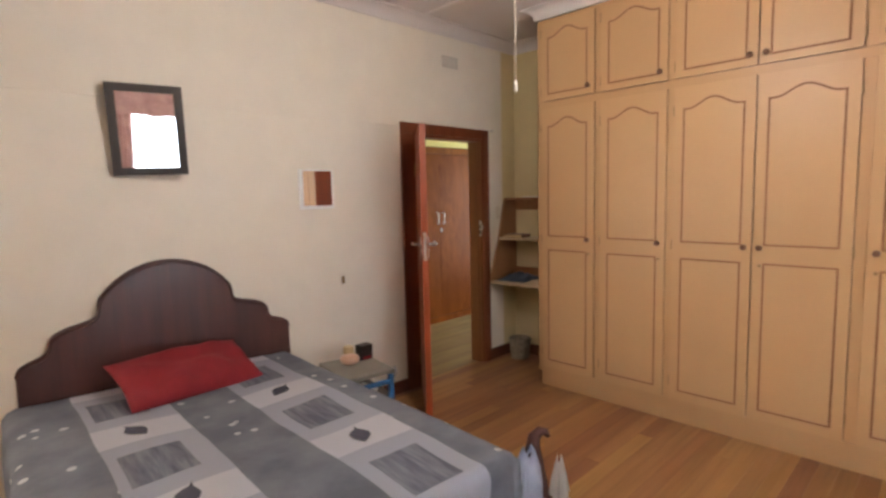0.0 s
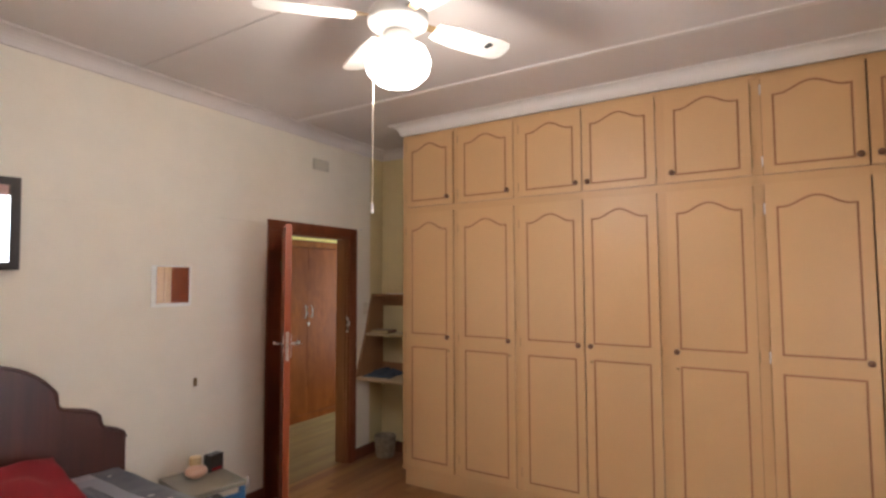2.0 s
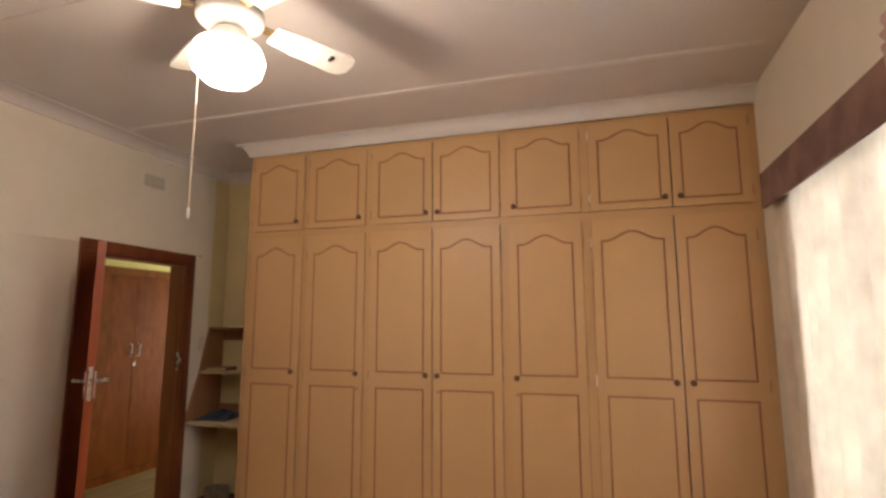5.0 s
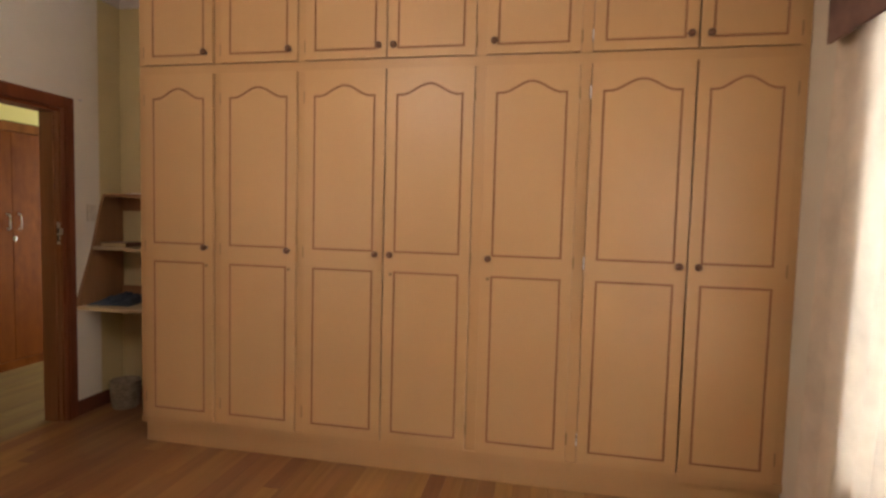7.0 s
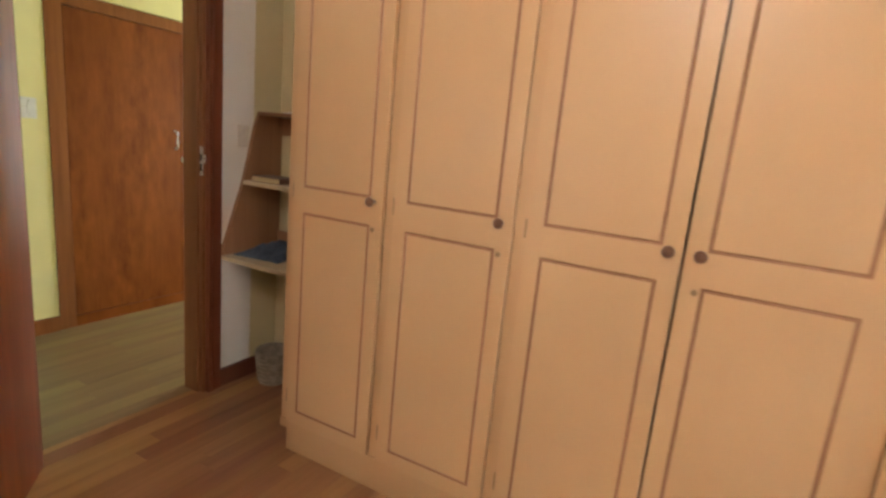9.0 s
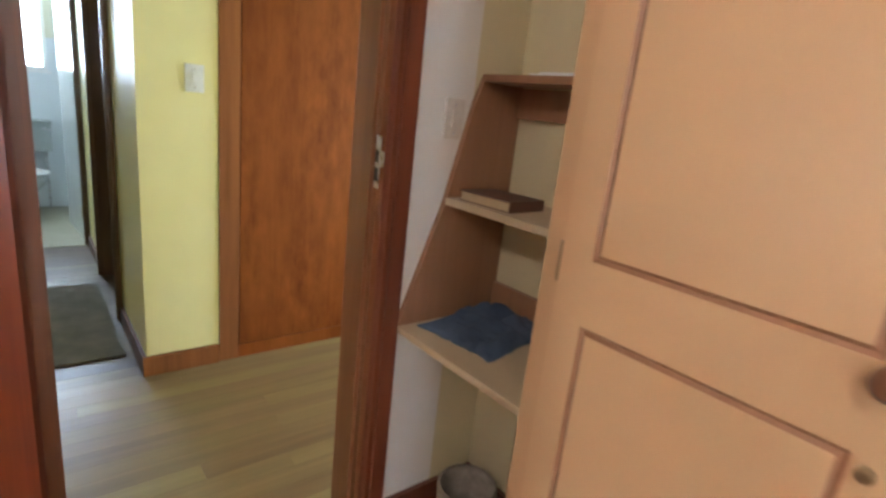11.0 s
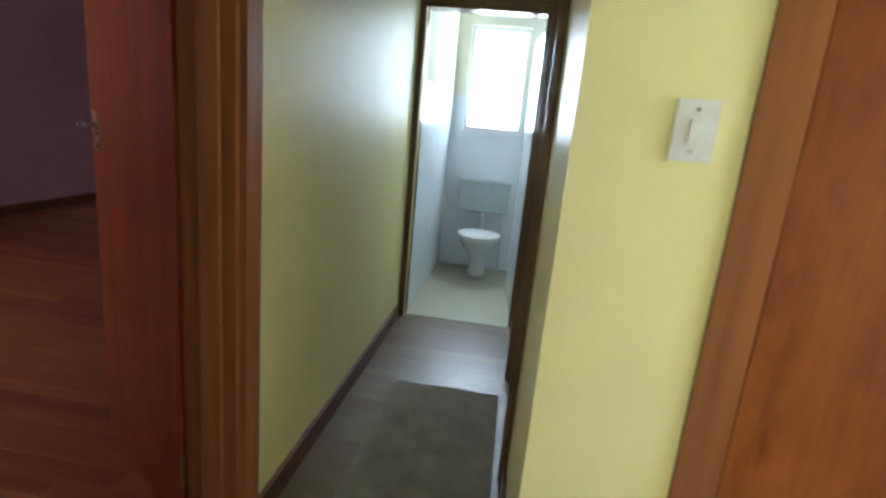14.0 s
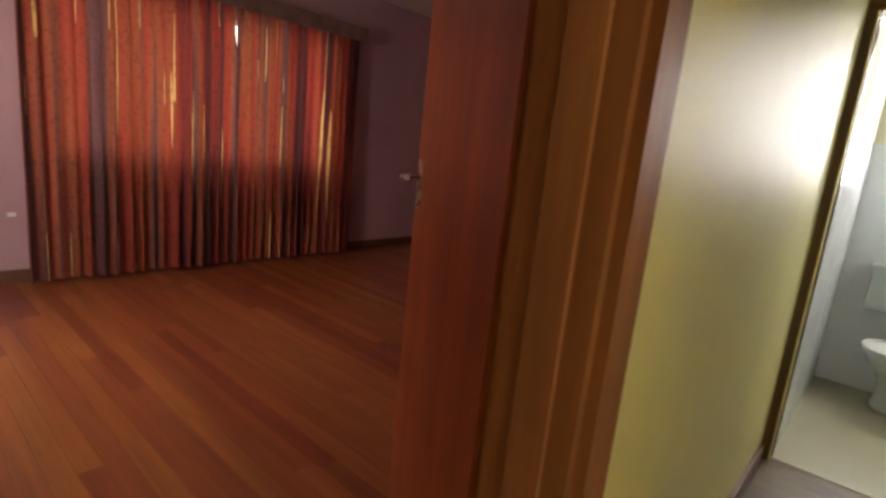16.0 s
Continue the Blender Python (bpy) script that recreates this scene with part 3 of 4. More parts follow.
frame_three = lining("door_3_frame", -1.035, -0.2145, 0.12, 2.055, 0.06, DARKFRAME, "dark brown varnished door frame of the toilet", wide_right=0.004)
frame_three.matrix_world = pose(0, 3.71, 0)
leaf("door_3", pose(-0.226, 3.885, 0, 0, 0, 94.9), 0.69, 2.02, DOORWHITE, "glossy white painted toilet door standing open into the toilet", side=1, handles=False)

frame_four = lining("door_4_frame", 0.0, D4B - D4A, 0.115, 2.03, 0.085, DARKFRAME, "dark brown varnished door frame in the corridor wall", both=False, stop=(0.05, 0.07))
frame_four.matrix_world = Matrix.Translation((-0.222, D4B, 0)) @ pose(0, 0, 0, 0, 0, -90)
leaf("door_4", pose(-0.128, D4A + 0.034, 0, 0, 0, 90), 0.77, 2.02, DARKFRAME, "dark brown varnished door closed in the corridor wall", side=-1, handles=False)

# ---- windows ----


def window(name, x0, x1, z0, z1, m, bars, label, sill=True, transom=None):
    """A steel or timber window; x along the wall, y outwards."""
    top = thing(name, m, label, "window")
    t = 0.035
    part("window_frame", boxes((x0, x1, 0.05, 0.09, z0, z0 + t), (x0, x1, 0.05, 0.09, z1 - t, z1), (x0, x0 + t, 0.05, 0.09, z0 + t, z1 - t), (x1 - t, x1, 0.05, 0.09, z0 + t, z1 - t)), WHITE, top, bevel=0.003)
    if transom:
        part("transom", boxes((x0 + t, x1 - t, 0.03, 0.095, transom - 0.035, transom + 0.035)), WHITE, top, bevel=0.003)
    edges = [x0 + t] + list(bars) + [x1 - t]
    for b in bars:
        part("mullion", boxes((b - 0.022, b + 0.022, 0.05, 0.09, z0 + t, z1 - t)), WHITE, top, bevel=0.003)
    for a, b in zip(edges, edges[1:]):
        pane = part("pane", boxes((a, b, 0.068, 0.072, z0 + t, z1 - t)), GLASS, top)
        pane.visible_shadow = False
    if sill:
        part("window_sill", boxes((x0 - 0.03, x1 + 0.03, -0.02, 0.05, z0 - 0.02, z0)), WHITE, top, bevel=0.004)
    return top


window("window_1", 0.5, 2.5, 0.45, 2.15, pose(0, -4.13, 0, 0, 0, 180), (1.17, 1.83), "white framed bedroom window behind curtains")
# Assumed window out of view, added with the second bedroom's side light.
window("added_side_window", 3.4, 4.6, 1.0, 2.0, pose(0, 0.27, 0, 0, 0, 180), (4.0,), "added unseen white framed side window lighting the second bedroom")
# Added, never in view: fills the opening that lights the hall.
window("added_hall_window", -1.2, -0.3, 0.5, 2.1, pose(2.6, 0, 0, 0, 0, -90), (), "added unseen white framed window lighting the hall from its end")
window("window_2", W2[0], W2[1], 1.325, 2.255, pose(0, 5.3, 0), (), "white framed toilet window above the cistern")
window("window_6", W2[0], W2[1], 2.35, 2.50, pose(0, 5.3, 0), (), "narrow white framed ventilation window near the toilet ceiling", sill=False)
window("window_3", 1.85, 4.4, 1.0, 2.25, pose(-5.6, 0, 0, 0, 0, 90), (2.7, 3.55), "white framed window behind the striped drapes")

# ---- fitted wardrobe ----
W_TOP, LOW0, LOW1, UP0, UP1 = 2.775, 0.165, 2.135, 2.19, 2.745
DOORS = ((-0.735, -1.165, -1), (-1.215, -1.665, -1), (-1.712, -2.158, -1), (-2.166, -2.62, 1), (-2.678, -3.13, 1), (-3.188, -3.653, -1), (-3.662, -4.08, 1))


def panel_outline(w, z0, z1, arch, inset):
    """An outline of y, z round a panel, with a swept arch at the top."""
    a, b = inset, w - inset
    pts = [(a, z0 + 0.0), (b, z0 + 0.0), (b, z1)]
    if arch:
        n = 18
        for i in range(1, n):
            u = 1 - 2 * i / n
            k = max(0.0, 1 - abs(u) / 0.8)
            h = arch * (0.5 - 0.5 * math.cos(math.pi * k)) ** 0.85
            pts.append((a + (b - a) * (u + 1) / 2, z1 + h))
    pts.append((a, z1))
    return pts


def grown(pts, d):
    """An outline moved inwards by d."""
    out = []
    n = len(pts)
    for i, p in enumerate(pts):
        a, b = Vector(pts[i - 1]), Vector(pts[(i + 1) % n])
        p = Vector(p)
        u, v = (p - a).normalized(), (b - p).normalized()
        nu, nv = Vector((-u.y, u.x)), Vector((-v.y, v.x))
        k = (nu + nv) / max(0.5, 1 + nu.dot(nv))
        out.append((p.x + k.x * d, p.y + k.y * d))
    return out


def routed_door(w, z0, z1, panels):
    """A slab door with a routed groove round each panel; front face at x = 0, back at 0.018. Slab and groove meshes."""
    bm, gm = bmesh.new(), bmesh.new()
    V = lambda b, y, z, x: b.verts.new((x, -y, z))
    cuts = [z0] + [(p[1] + q[0]) / 2 for p, q in zip(panels, panels[1:])] + [z1]
    for (p0, p1, arch), c0, c1 in zip(panels, cuts, cuts[1:]):
        o = panel_outline(w, p0, p1, arch, 0.052)
        i = grown(o, 0.011)
        mid = grown(o, 0.0055)
        lo = V(bm, 0, c0, 0), V(bm, w, c0, 0), V(bm, w, c1, 0), V(bm, 0, c1, 0)
        ov = [V(bm, y, z, 0) for y, z in o]
        bm.faces.new((lo[0], lo[1], ov[1], ov[0]))
        bm.faces.new((lo[1], lo[2], ov[2], ov[1]))
        bm.faces.new((lo[3], lo[0], ov[0], ov[-1]))
        tops = [V(bm, y, c1, 0) for y, z in o[3:-1]]
        chain = [lo[2]] + tops + [lo[3]]
        under = ov[2:]
        for k in range(len(under) - 1):
            bm.faces.new((chain[k], chain[k + 1], under[k + 1], under[k]))
        bm.faces.new([V(bm, y, z, 0) for y, z in i])
        for A, B in ((o, mid), (mid, i)):
            xa, xb = (0.0, 0.004) if A is o else (0.004, 0.0)
            va, vb = [V(gm, y, z, xa) for y, z in A], [V(gm, y, z, xb) for y, z in B]
            for k in range(len(A)):
                j = (k + 1) % len(A)
                gm.faces.new((va[k], va[j], vb[j], vb[k]))
    e = 0.018
    c = [(0, z0), (w, z0), (w, z1), (0, z1)]
    f, b = [V(bm, y, z, 0) for y, z in c], [V(bm, y, z, e) for y, z in c]
    for k in range(4):
        bm.faces.new((f[k], f[(k + 1) % 4], b[(k + 1) % 4], b[k]))
    bm.faces.new(b)
    return bm, gm


wardrobe = thing("fitted_wardrobe", pose(0, -0.69, 0), "peach laminate fitted wardrobe with brown routed panel lines, reaching the cornice", "wardrobe")
part("plinth", boxes((0.03, 0.06, -3.4385, -0.015, 0.004, 0.125)), LAMINATE_EDGE, wardrobe, bevel=0.002)
part("base_rail", boxes((0.004, 0.03, -3.4385, -0.0, 0.125, 0.163)), LAMINATE_EDGE, wardrobe, bevel=0.004)
part("side_panel", boxes((0.016, 0.618, -0.021, 0.001, 0.125, W_TOP)), LAMINATE_EDGE, wardrobe, bevel=0.002)
part("side_panel", boxes((0.016, 0.618, -3.4385, -3.42, 0.125, W_TOP)), LAMINATE_EDGE, wardrobe, bevel=0.002)
part("top_rail", boxes((0.010, 0.03, -3.418, -0.024, UP1 + 0.003, W_TOP)), LAMINATE_EDGE, wardrobe, bevel=0.002)
part("middle_rail", boxes((0.013, 0.03, -3.418, -0.024, LOW1 + 0.002, UP0 - 0.002)), LAMINATE_EDGE, wardrobe, bevel=0.002)
part("carcass", boxes((0.034, 0.615, -3.418, -0.024, 0.164, W_TOP - 0.002)), CARCASS, wardrobe)
for y in (-0.711, -1.19, -1.688, -2.649, -3.159, -4.106):
    wide = {-4.106: 0.0215, -2.649: 0.0265, -3.159: 0.0265}.get(y, 0.022)
    part("stile", boxes((0.012, 0.0325, y + 0.69 - wide, y + 0.69 + wide, 0.1635, LOW1 + 0.001)), LAMINATE_EDGE, wardrobe, bevel=0.0015)
    part("stile", boxes((0.012, 0.0325, y + 0.69 - wide, y + 0.69 + wide, UP0 - 0.001, UP1 + 0.002)), LAMINATE_EDGE, wardrobe, bevel=0.0015)


def knob_mesh():
    return finish("knob", lathe([(0.008, 0), (0.007, 0.012), (0.012, 0.018), (0.0175, 0.026), (0.017, 0.034), (0.011, 0.040), (0.002, 0.042)], 20), KNOB, 0, True)


KNOB_ME = knob_mesh()
for a, b, side in DOORS:
    w = a - b
    for z0, z1, panels, kz in ((LOW0, LOW1, ((0.222, 1.088, 0), (1.185, 2.005, 0.055)), 1.175), (UP0, UP1, ((2.232, 2.64, 0.052),), 2.245)):
        bm, gm = routed_door(w, z0, z1, panels)
        door = part("door", bm, LAMINATE, wardrobe, at=pose(-0.006, a + 0.69, 0))
        part("groove", gm, GROOVE, door)
        ky = -(w - 0.038) if side < 0 else -0.038
        if b == -2.158:
            ky = -(w - 0.034)
        k = new("knob", KNOB_ME)
        k.parent, k.matrix_basis = door, pose(-0.0005, ky, kz, 0, -90, 0)
        if z0 < 1 and b not in (-2.158, -3.653, -4.08):
            part("keyhole", lathe([(0.009, 0), (0.009, 0.004), (0.004, 0.005)], 14), BRASS, door, at=pose(0.0, ky, 1.072, 0, -90, 0))
        for hz in ((z0 + 0.12, (z0 + z1) / 2 + 0.02, z1 - 0.14) if z0 < 1 else (z0 + 0.07, z1 - 0.07)):
            hy = 0.0035 if side < 0 else -w - 0.0035
            bm = tube(bmesh.new(), [(0.004, hy, hz - 0.03), (0.004, hy, hz + 0.03)], 0.0045, 8)
            part("hinge", bm, STEEL if a == -3.188 else BRASS, door)

# ---- corner shelf beside the wardrobe ----
shelf = thing("corner_shelf", pose(0.617, -0.001, 0), "brown wooden wall shelf unit with sloping side beside the door", "shelf unit")
plate(part_bm := bmesh.new(), [(-0.004, 0.715), (-0.004, 1.478), (-0.160, 1.478), (-0.19, 1.40), (-0.265, 1.10), (-0.395, 0.735), (-0.395, 0.715)], -0.002, -0.02)
part("side_board", part_bm, SHELFWOOD, shelf, bevel=0.002)
part("back_batten", boxes((-0.02, -0.002, -0.66, -0.022, 1.365, 1.455)), SHELFWOOD, shelf, bevel=0.002)
part("back_batten", boxes((-0.02, -0.002, -0.66, -0.022, 0.74, 0.83)), SHELFWOOD, shelf, bevel=0.002)
for z, d in ((1.458, 0.175), (1.10, 0.265), (0.715, 0.395)):
    part("shelf", boxes((-d, -0.021 if z != 1.10 else -0.002, -0.685, -0.0205, z, z + 0.02)), SHELFBOARD if z < 1.4 else SHELFWOOD, shelf, bevel=0.003)


def book(name, m, w, d, h, label):
    top = thing(name, m, label, "book")
    part("page_block", boxes((0.004, w - 0.004, 0.004, d - 0.004, 0.003, h - 0.003)), PAPER, top)
    part("cover", boxes((0, w, 0, d, 0, 0.003), (0, w, 0, d, h - 0.003, h), (0, w, 0, 0.003, 0.0031, h - 0.0031)), BOOKCOVER, top, bevel=0.001)
    return top


book("book", pose(0.385, -0.25, 1.1205, 0, 0, 3), 0.145, 0.195, 0.03, "thick brown book with yellowed pages lying on the shelf")


def heap(name, m, sx, sy, h, material, label):
    """A crumpled cloth: a low heap of soft folds with an uneven edge."""
    top = thing(name, m, label, "cloth")
    bm = bmesh.new()
    n = 36
    low, high = [], []
    for i in range(n + 1):
        lo, hi = [], []
        for j in range(n + 1):
            u, v = i / n * 2 - 1, j / n * 2 - 1
            edge = 1 + 0.16 * noise.noise(Vector((u * 1.6, v * 1.6, 4))) + 0.05 * noise.noise(Vector((u * 5, v * 5, 1)))
            body = max(0.0, (1 - u ** 4) * (1 - v ** 4)) ** 0.4
            fold = abs(noise.noise(Vector((u * 2.4 + v, v * 1.8, 2.2)))) + 0.5 * abs(noise.noise(Vector((u * 5, v * 4 + u * 2, 7))))
            back = 0.55 + 0.45 * (u + 1) / 2
            lo.append(bm.verts.new((u * sx / 2 * edge, v * sy / 2 * edge, 0.0)))
            hi.append(bm.verts.new((u * sx / 2 * edge, v * sy / 2 * edge, 0.006 + h * body * back * (0.35 + 1.3 * fold))))
        low.append(lo), high.append(hi)
    for i in range(n):
        for j in range(n):
            bm.faces.new((high[i][j], high[i + 1][j], high[i + 1][j + 1], high[i][j + 1]))
            bm.faces.new((low[i][j + 1], low[i + 1][j + 1], low[i + 1][j], low[i][j]))
    for i in range(n):
        for a, b, c, d in ((low[i][0], low[i + 1][0], high[i + 1][0], high[i][0]), (low[i + 1][n], low[i][n], high[i][n], high[i + 1][n]), (low[0][i + 1], low[0][i], high[0][i], high[0][i + 1]), (low[n][i], low[n][i + 1], high[n][i + 1], high[n][i])):
            bm.faces.new((a, b, c, d))
    part("fabric", bm, material, top, smooth=True)
    return top


heap("cloth", pose(0.445, -0.17, 0.7355, 0, 0, 6), 0.30, 0.27, 0.045, BLUECLOTH, "crumpled dark blue cloth lying on the lowest shelf")
hold = thing("dark_ornament", pose(0.456, -0.425, 1.4785), "small black object on the top shelf", "ornament")
part("body", lathe([(0.022, 0), (0.028, 0.01), (0.024, 0.024), (0.008, 0.03)], 16, 0.6, 0.9), BLACK, hold, smooth=True)


def basket(m):
    top = thing("waste_basket", m, "grey brown woven basket standing below the shelves", "basket")
    rows = [(0.075, 0.0), (0.082, 0.03), (0.088, 0.10), (0.092, 0.175), (0.098, 0.185), (0.094, 0.19), (0.086, 0.175), (0.078, 0.02), (0.01, 0.015)]
    part("body", lathe(rows, 28), BASKET, top, smooth=True)
    for k in range(7):
        z = 0.02 + k * 0.024
        r = 0.077 + 0.016 * z / 0.175 + 0.003
        part("weave_band", tube(bmesh.new(), [(r * math.cos(a), r * math.sin(a), z + 0.003 * math.sin(a * 14)) for a in [2 * math.pi * i / 56 for i in range(57)]], 0.005, 6), BASKET, top, smooth=True)
    return top


basket(pose(0.455, -0.17, 0.0035))

letter = thing("papers", pose(0.446, -0.385, 1.4785), "thin white papers lying on the top shelf", "paper")
part("sheet", boxes((0.0, 0.04, 0.02, 0.19, 0, 0.004)), WHITE, letter)
part("sheet", boxes((0.002, 0.042, 0.0, 0.16, 0.0042, 0.008)), WHITE, letter)

# ---- things on the bedroom wall ----


def sockets(name, m, label, w=0.075, h=0.115, rocker=True, category="light switch", material=WHITE):
    top = thing(name, m, label, category)
    part("cover_plate", boxes((-w / 2, w / 2, -0.008, -0.0005, -h / 2, h / 2)), material, top, bevel=0.003)
    if rocker:
        part("rocker", boxes((-0.011, 0.011, -0.013, -0.0082, -0.022, 0.022)), material, top, bevel=0.003)
        for z in (-0.04, 0.04):
            part("screw", lathe([(0.0035, 0), (0.003, 0.0015)], 10), STEEL, top, at=pose(0, -0.0081, z, 90, 0, 0))
    return top


sockets("light_switch", pose(0.364, 0, 1.345), "cream light switch on the wall by the shelves", 0.066, 0.112, material=AGEDWHITE)
sockets("light_switch", pose(0.005, 1.36, 1.385), "white light switch on the yellow wall", 0.078, 0.118)
sockets("wall_socket", pose(-1.33, 0, 0.95), "small grey wall hook plate", 0.02, 0.05, False, "hook", BRASS)
plate2 = sockets("wall_socket", pose(-5.6, 1.60, 0.52, 0, 0, 90), "small white socket plate beside the striped curtains", 0.05, 0.03, False, "socket")
vent = thing("wall_vent", pose(-0.225, 0, 2.58), "small plaster wall vent high above the door", "vent")
part("frame", boxes((-0.09, 0.09, -0.007, -0.0005, -0.045, -0.033), (-0.09, 0.09, -0.007, -0.0005, 0.033, 0.045), (-0.09, -0.078, -0.007, -0.0005, -0.033, 0.033), (0.078, 0.09, -0.007, -0.0005, -0.033, 0.033)), VENT, vent, bevel=0.001)
for k in range(5):
    part("slat", boxes((-0.078, 0.078, -0.005, -0.0005, -0.029 + k * 0.0125, -0.021 + k * 0.0125)), VENT, vent)

pic = thing("wall_mirror", pose(-2.488, -0.042, 1.655, 3.2, 0, 0) @ pose(0, 0, 0, 0, -2.0, 0) @ pose(0, 0, 0, 0, 0, -4), "rectangular wall mirror in a wide black frame", "mirror")
w, h, t = 0.345, 0.45, 0.038
for name_, r in (("frame_side", (-w / 2, -w / 2 + t, -0.01, 0.01, 0, h)), ("frame_side", (w / 2 - t, w / 2, -0.01, 0.01, 0, h)), ("frame_rail", (-w / 2 + t, w / 2 - t, -0.01, 0.01, 0, t)), ("frame_rail", (-w / 2 + t, w / 2 - t, -0.01, 0.01, h - t, h))):
    part(name_, boxes(r), BLACKFRAME, pic, bevel=0.004)
part("mirror_glass", boxes((-w / 2 + t - 0.003, w / 2 - t + 0.003, 0.0, 0.004, t - 0.003, h - t + 0.003)), MIRROR, pic, "silvered mirror glass")
part("backing", boxes((-w / 2 + 0.01, w / 2 - 0.01, 0.0105, 0.014, 0.01, h - 0.01)), BLACK, pic)

small = thing("small_mirror", pose(-1.505, -0.019, 1.455, 0, 0, 2.5), "small square mirror in a thin white frame", "mirror")
part("frame", boxes((-0.135, 0.125, 0.003, 0.0125, -0.01, 0.245)), WHITE, small, bevel=0.002)
part("mirror_glass", boxes((-0.11, 0.107, -0.002, 0.0025, 0.012, 0.237)), MIRROR, small, at=pose(0, 0, 0, 0, 0, 0))

# ---- bed ----
BED = pose(-2.49, -0.06, 0, 0, 0, -2.5)
bed = thing("bed", BED, "double bed with dark scalloped wooden headboard standing against the wall", "bed")


def scallop(side):
    """Half of the headboard's top edge, from the middle outwards."""
    pts = [(x, 0.828 + math.sqrt(0.385 ** 2 - x * x)) for x in [0.039 * i for i in range(9)]]
    pts += [(0.320, 1.035), (0.324, 0.99), (0.334, 0.965), (0.355, 0.95), (0.40, 0.938), (0.46, 0.925), (0.505, 0.905), (0.525, 0.885), (0.53, 0.85), (0.542, 0.825), (0.565, 0.808), (0.62, 0.79), (0.65, 0.772), (0.66, 0.745), (0.667, 0.25)]
    return [(0.035 + side * x, z) for x, z in pts]


outline = list(reversed(scallop(-1))) + scallop(1)[1:]
headboard = part("headboard", plate(bmesh.new(), outline, 0.012, 0.042), HEADWOOD, bed, "dark mahogany scalloped headboard", bevel=0.006)
bm = bmesh.new()
tube(bm, [(x, 0.010, z - 0.012) for x, z in outline[1:-1]], 0.008, 8)
part("edge_moulding", bm, HEADWOOD, headboard, smooth=True)
for x in (-0.58, 0.57):
    part("leg", boxes((x - 0.03, x + 0.03, 0.012, 0.05, 0.004, 0.25)), HEADWOOD, bed, bevel=0.003)
    part("leg", boxes((x - 0.03, x + 0.03, -1.77, -1.71, 0.004, 0.18)), HEADWOOD, bed, bevel=0.003)
part("base", boxes((-0.635, 0.615, -1.79, 0.005, 0.18, 0.36)), CREAM_CURTAIN, bed, bevel=0.02)
part("mattress", boxes((-0.635, 0.615, -1.79, 0.005, 0.362, 0.565)), SHEER, bed, bevel=0.04)


def blanket(w0, w1, y0, y1, top, drop, lift=0.0):
    """A quilt with soft ripples, hanging over three sides."""
    bm = bmesh.new()
    nx, ny = 60, 84
    grid = []
    for i in range(nx + 1):
        row = []
        for j in range(ny + 1):
            sx, sy = i / nx * (w1 - w0 + 2 * drop) - drop, j / ny * (y1 - y0 + drop) - drop
            over_x = max(0.0, -sx) + max(0.0, sx - (w1 - w0))
            over_y = max(0.0, -sy)
            x = w0 + min(max(sx, 0.0), w1 - w0)
            y = y0 + max(sy, 0.0)
            r = 0.05
            over = max(over_x, over_y)
            down = 0 if over <= 0 else (r * (1 - math.cos(min(1.57, over / r))) + max(0, over - 1.57 * r))
            out = r * math.sin(min(1.57, over / r)) if over > 0 else 0
            rip = noise.noise(Vector((x * 2.3, y * 2.0, 0.4))) * 0.016 + noise.noise(Vector((x * 7, y * 5, 2.4))) * 0.004
            wave = 0.014 * math.sin((y if over_x > over_y else x) * 21 + 2 * noise.noise(Vector((x, y, 7)))) * min(1, over / 0.2)
            if over_x >= over_y and over_x > 0:
                x += (1 if sx > 0 else -1) * (out + wave)
            if over_y > 0:
                y -= out * (over_y / max(over, 1e-6)) + (wave if over_y >= over_x else 0)
            row.append(bm.verts.new((x, y, top - down + rip * (1 if over <= 0 else 0.4))))
        grid.append(row)
    for i in range(nx):
        for j in range(ny):
            bm.faces.new((grid[i][j], grid[i + 1][j], grid[i + 1][j + 1], grid[i][j + 1]))
    bmesh.ops.solidify(bm, geom=bm.faces[:], thickness=0.012)
    return bm


quilt = thing("quilt", BED, "grey and white printed quilt spread over the bed", "quilt")
part("quilt_cover", blanket(-0.645, 0.625, -1.80, -0.005, 0.592, 0.36), QUILT, quilt, smooth=True)
LEAF_SHAPE = [(0, -0.06), (0.018, -0.04), (0.034, -0.012), (0.034, 0.012), (0.02, 0.03), (0.006, 0.045), (-0.004, 0.07), (-0.006, 0.045), (-0.024, 0.028), (-0.034, 0.008), (-0.03, -0.018), (-0.014, -0.042)]
for cx, cy, turn in ((-0.298, -0.66, 20), (-0.29, -1.30, -30), (0.325, -0.645, -50), (0.327, -1.335, -20)):
    bm = bmesh.new()
    rot = Matrix.Rotation(radians(turn), 2)
    vs = []
    for lx, ly in LEAF_SHAPE:
        q = rot @ Vector((lx, ly))
        x, y = cx + q.x * 1.15, cy + q.y * 1.25
        rip = noise.noise(Vector((x * 2.3, y * 2.0, 0.4))) * 0.016 + noise.noise(Vector((x * 7, y * 5, 2.4))) * 0.004
        vs.append(bm.verts.new((x, y, 0.592 + rip + 0.0035)))
    bm.faces.new(vs)
    part("leaf_print", bm, LEAFPRINT, quilt, "dark printed leaf")


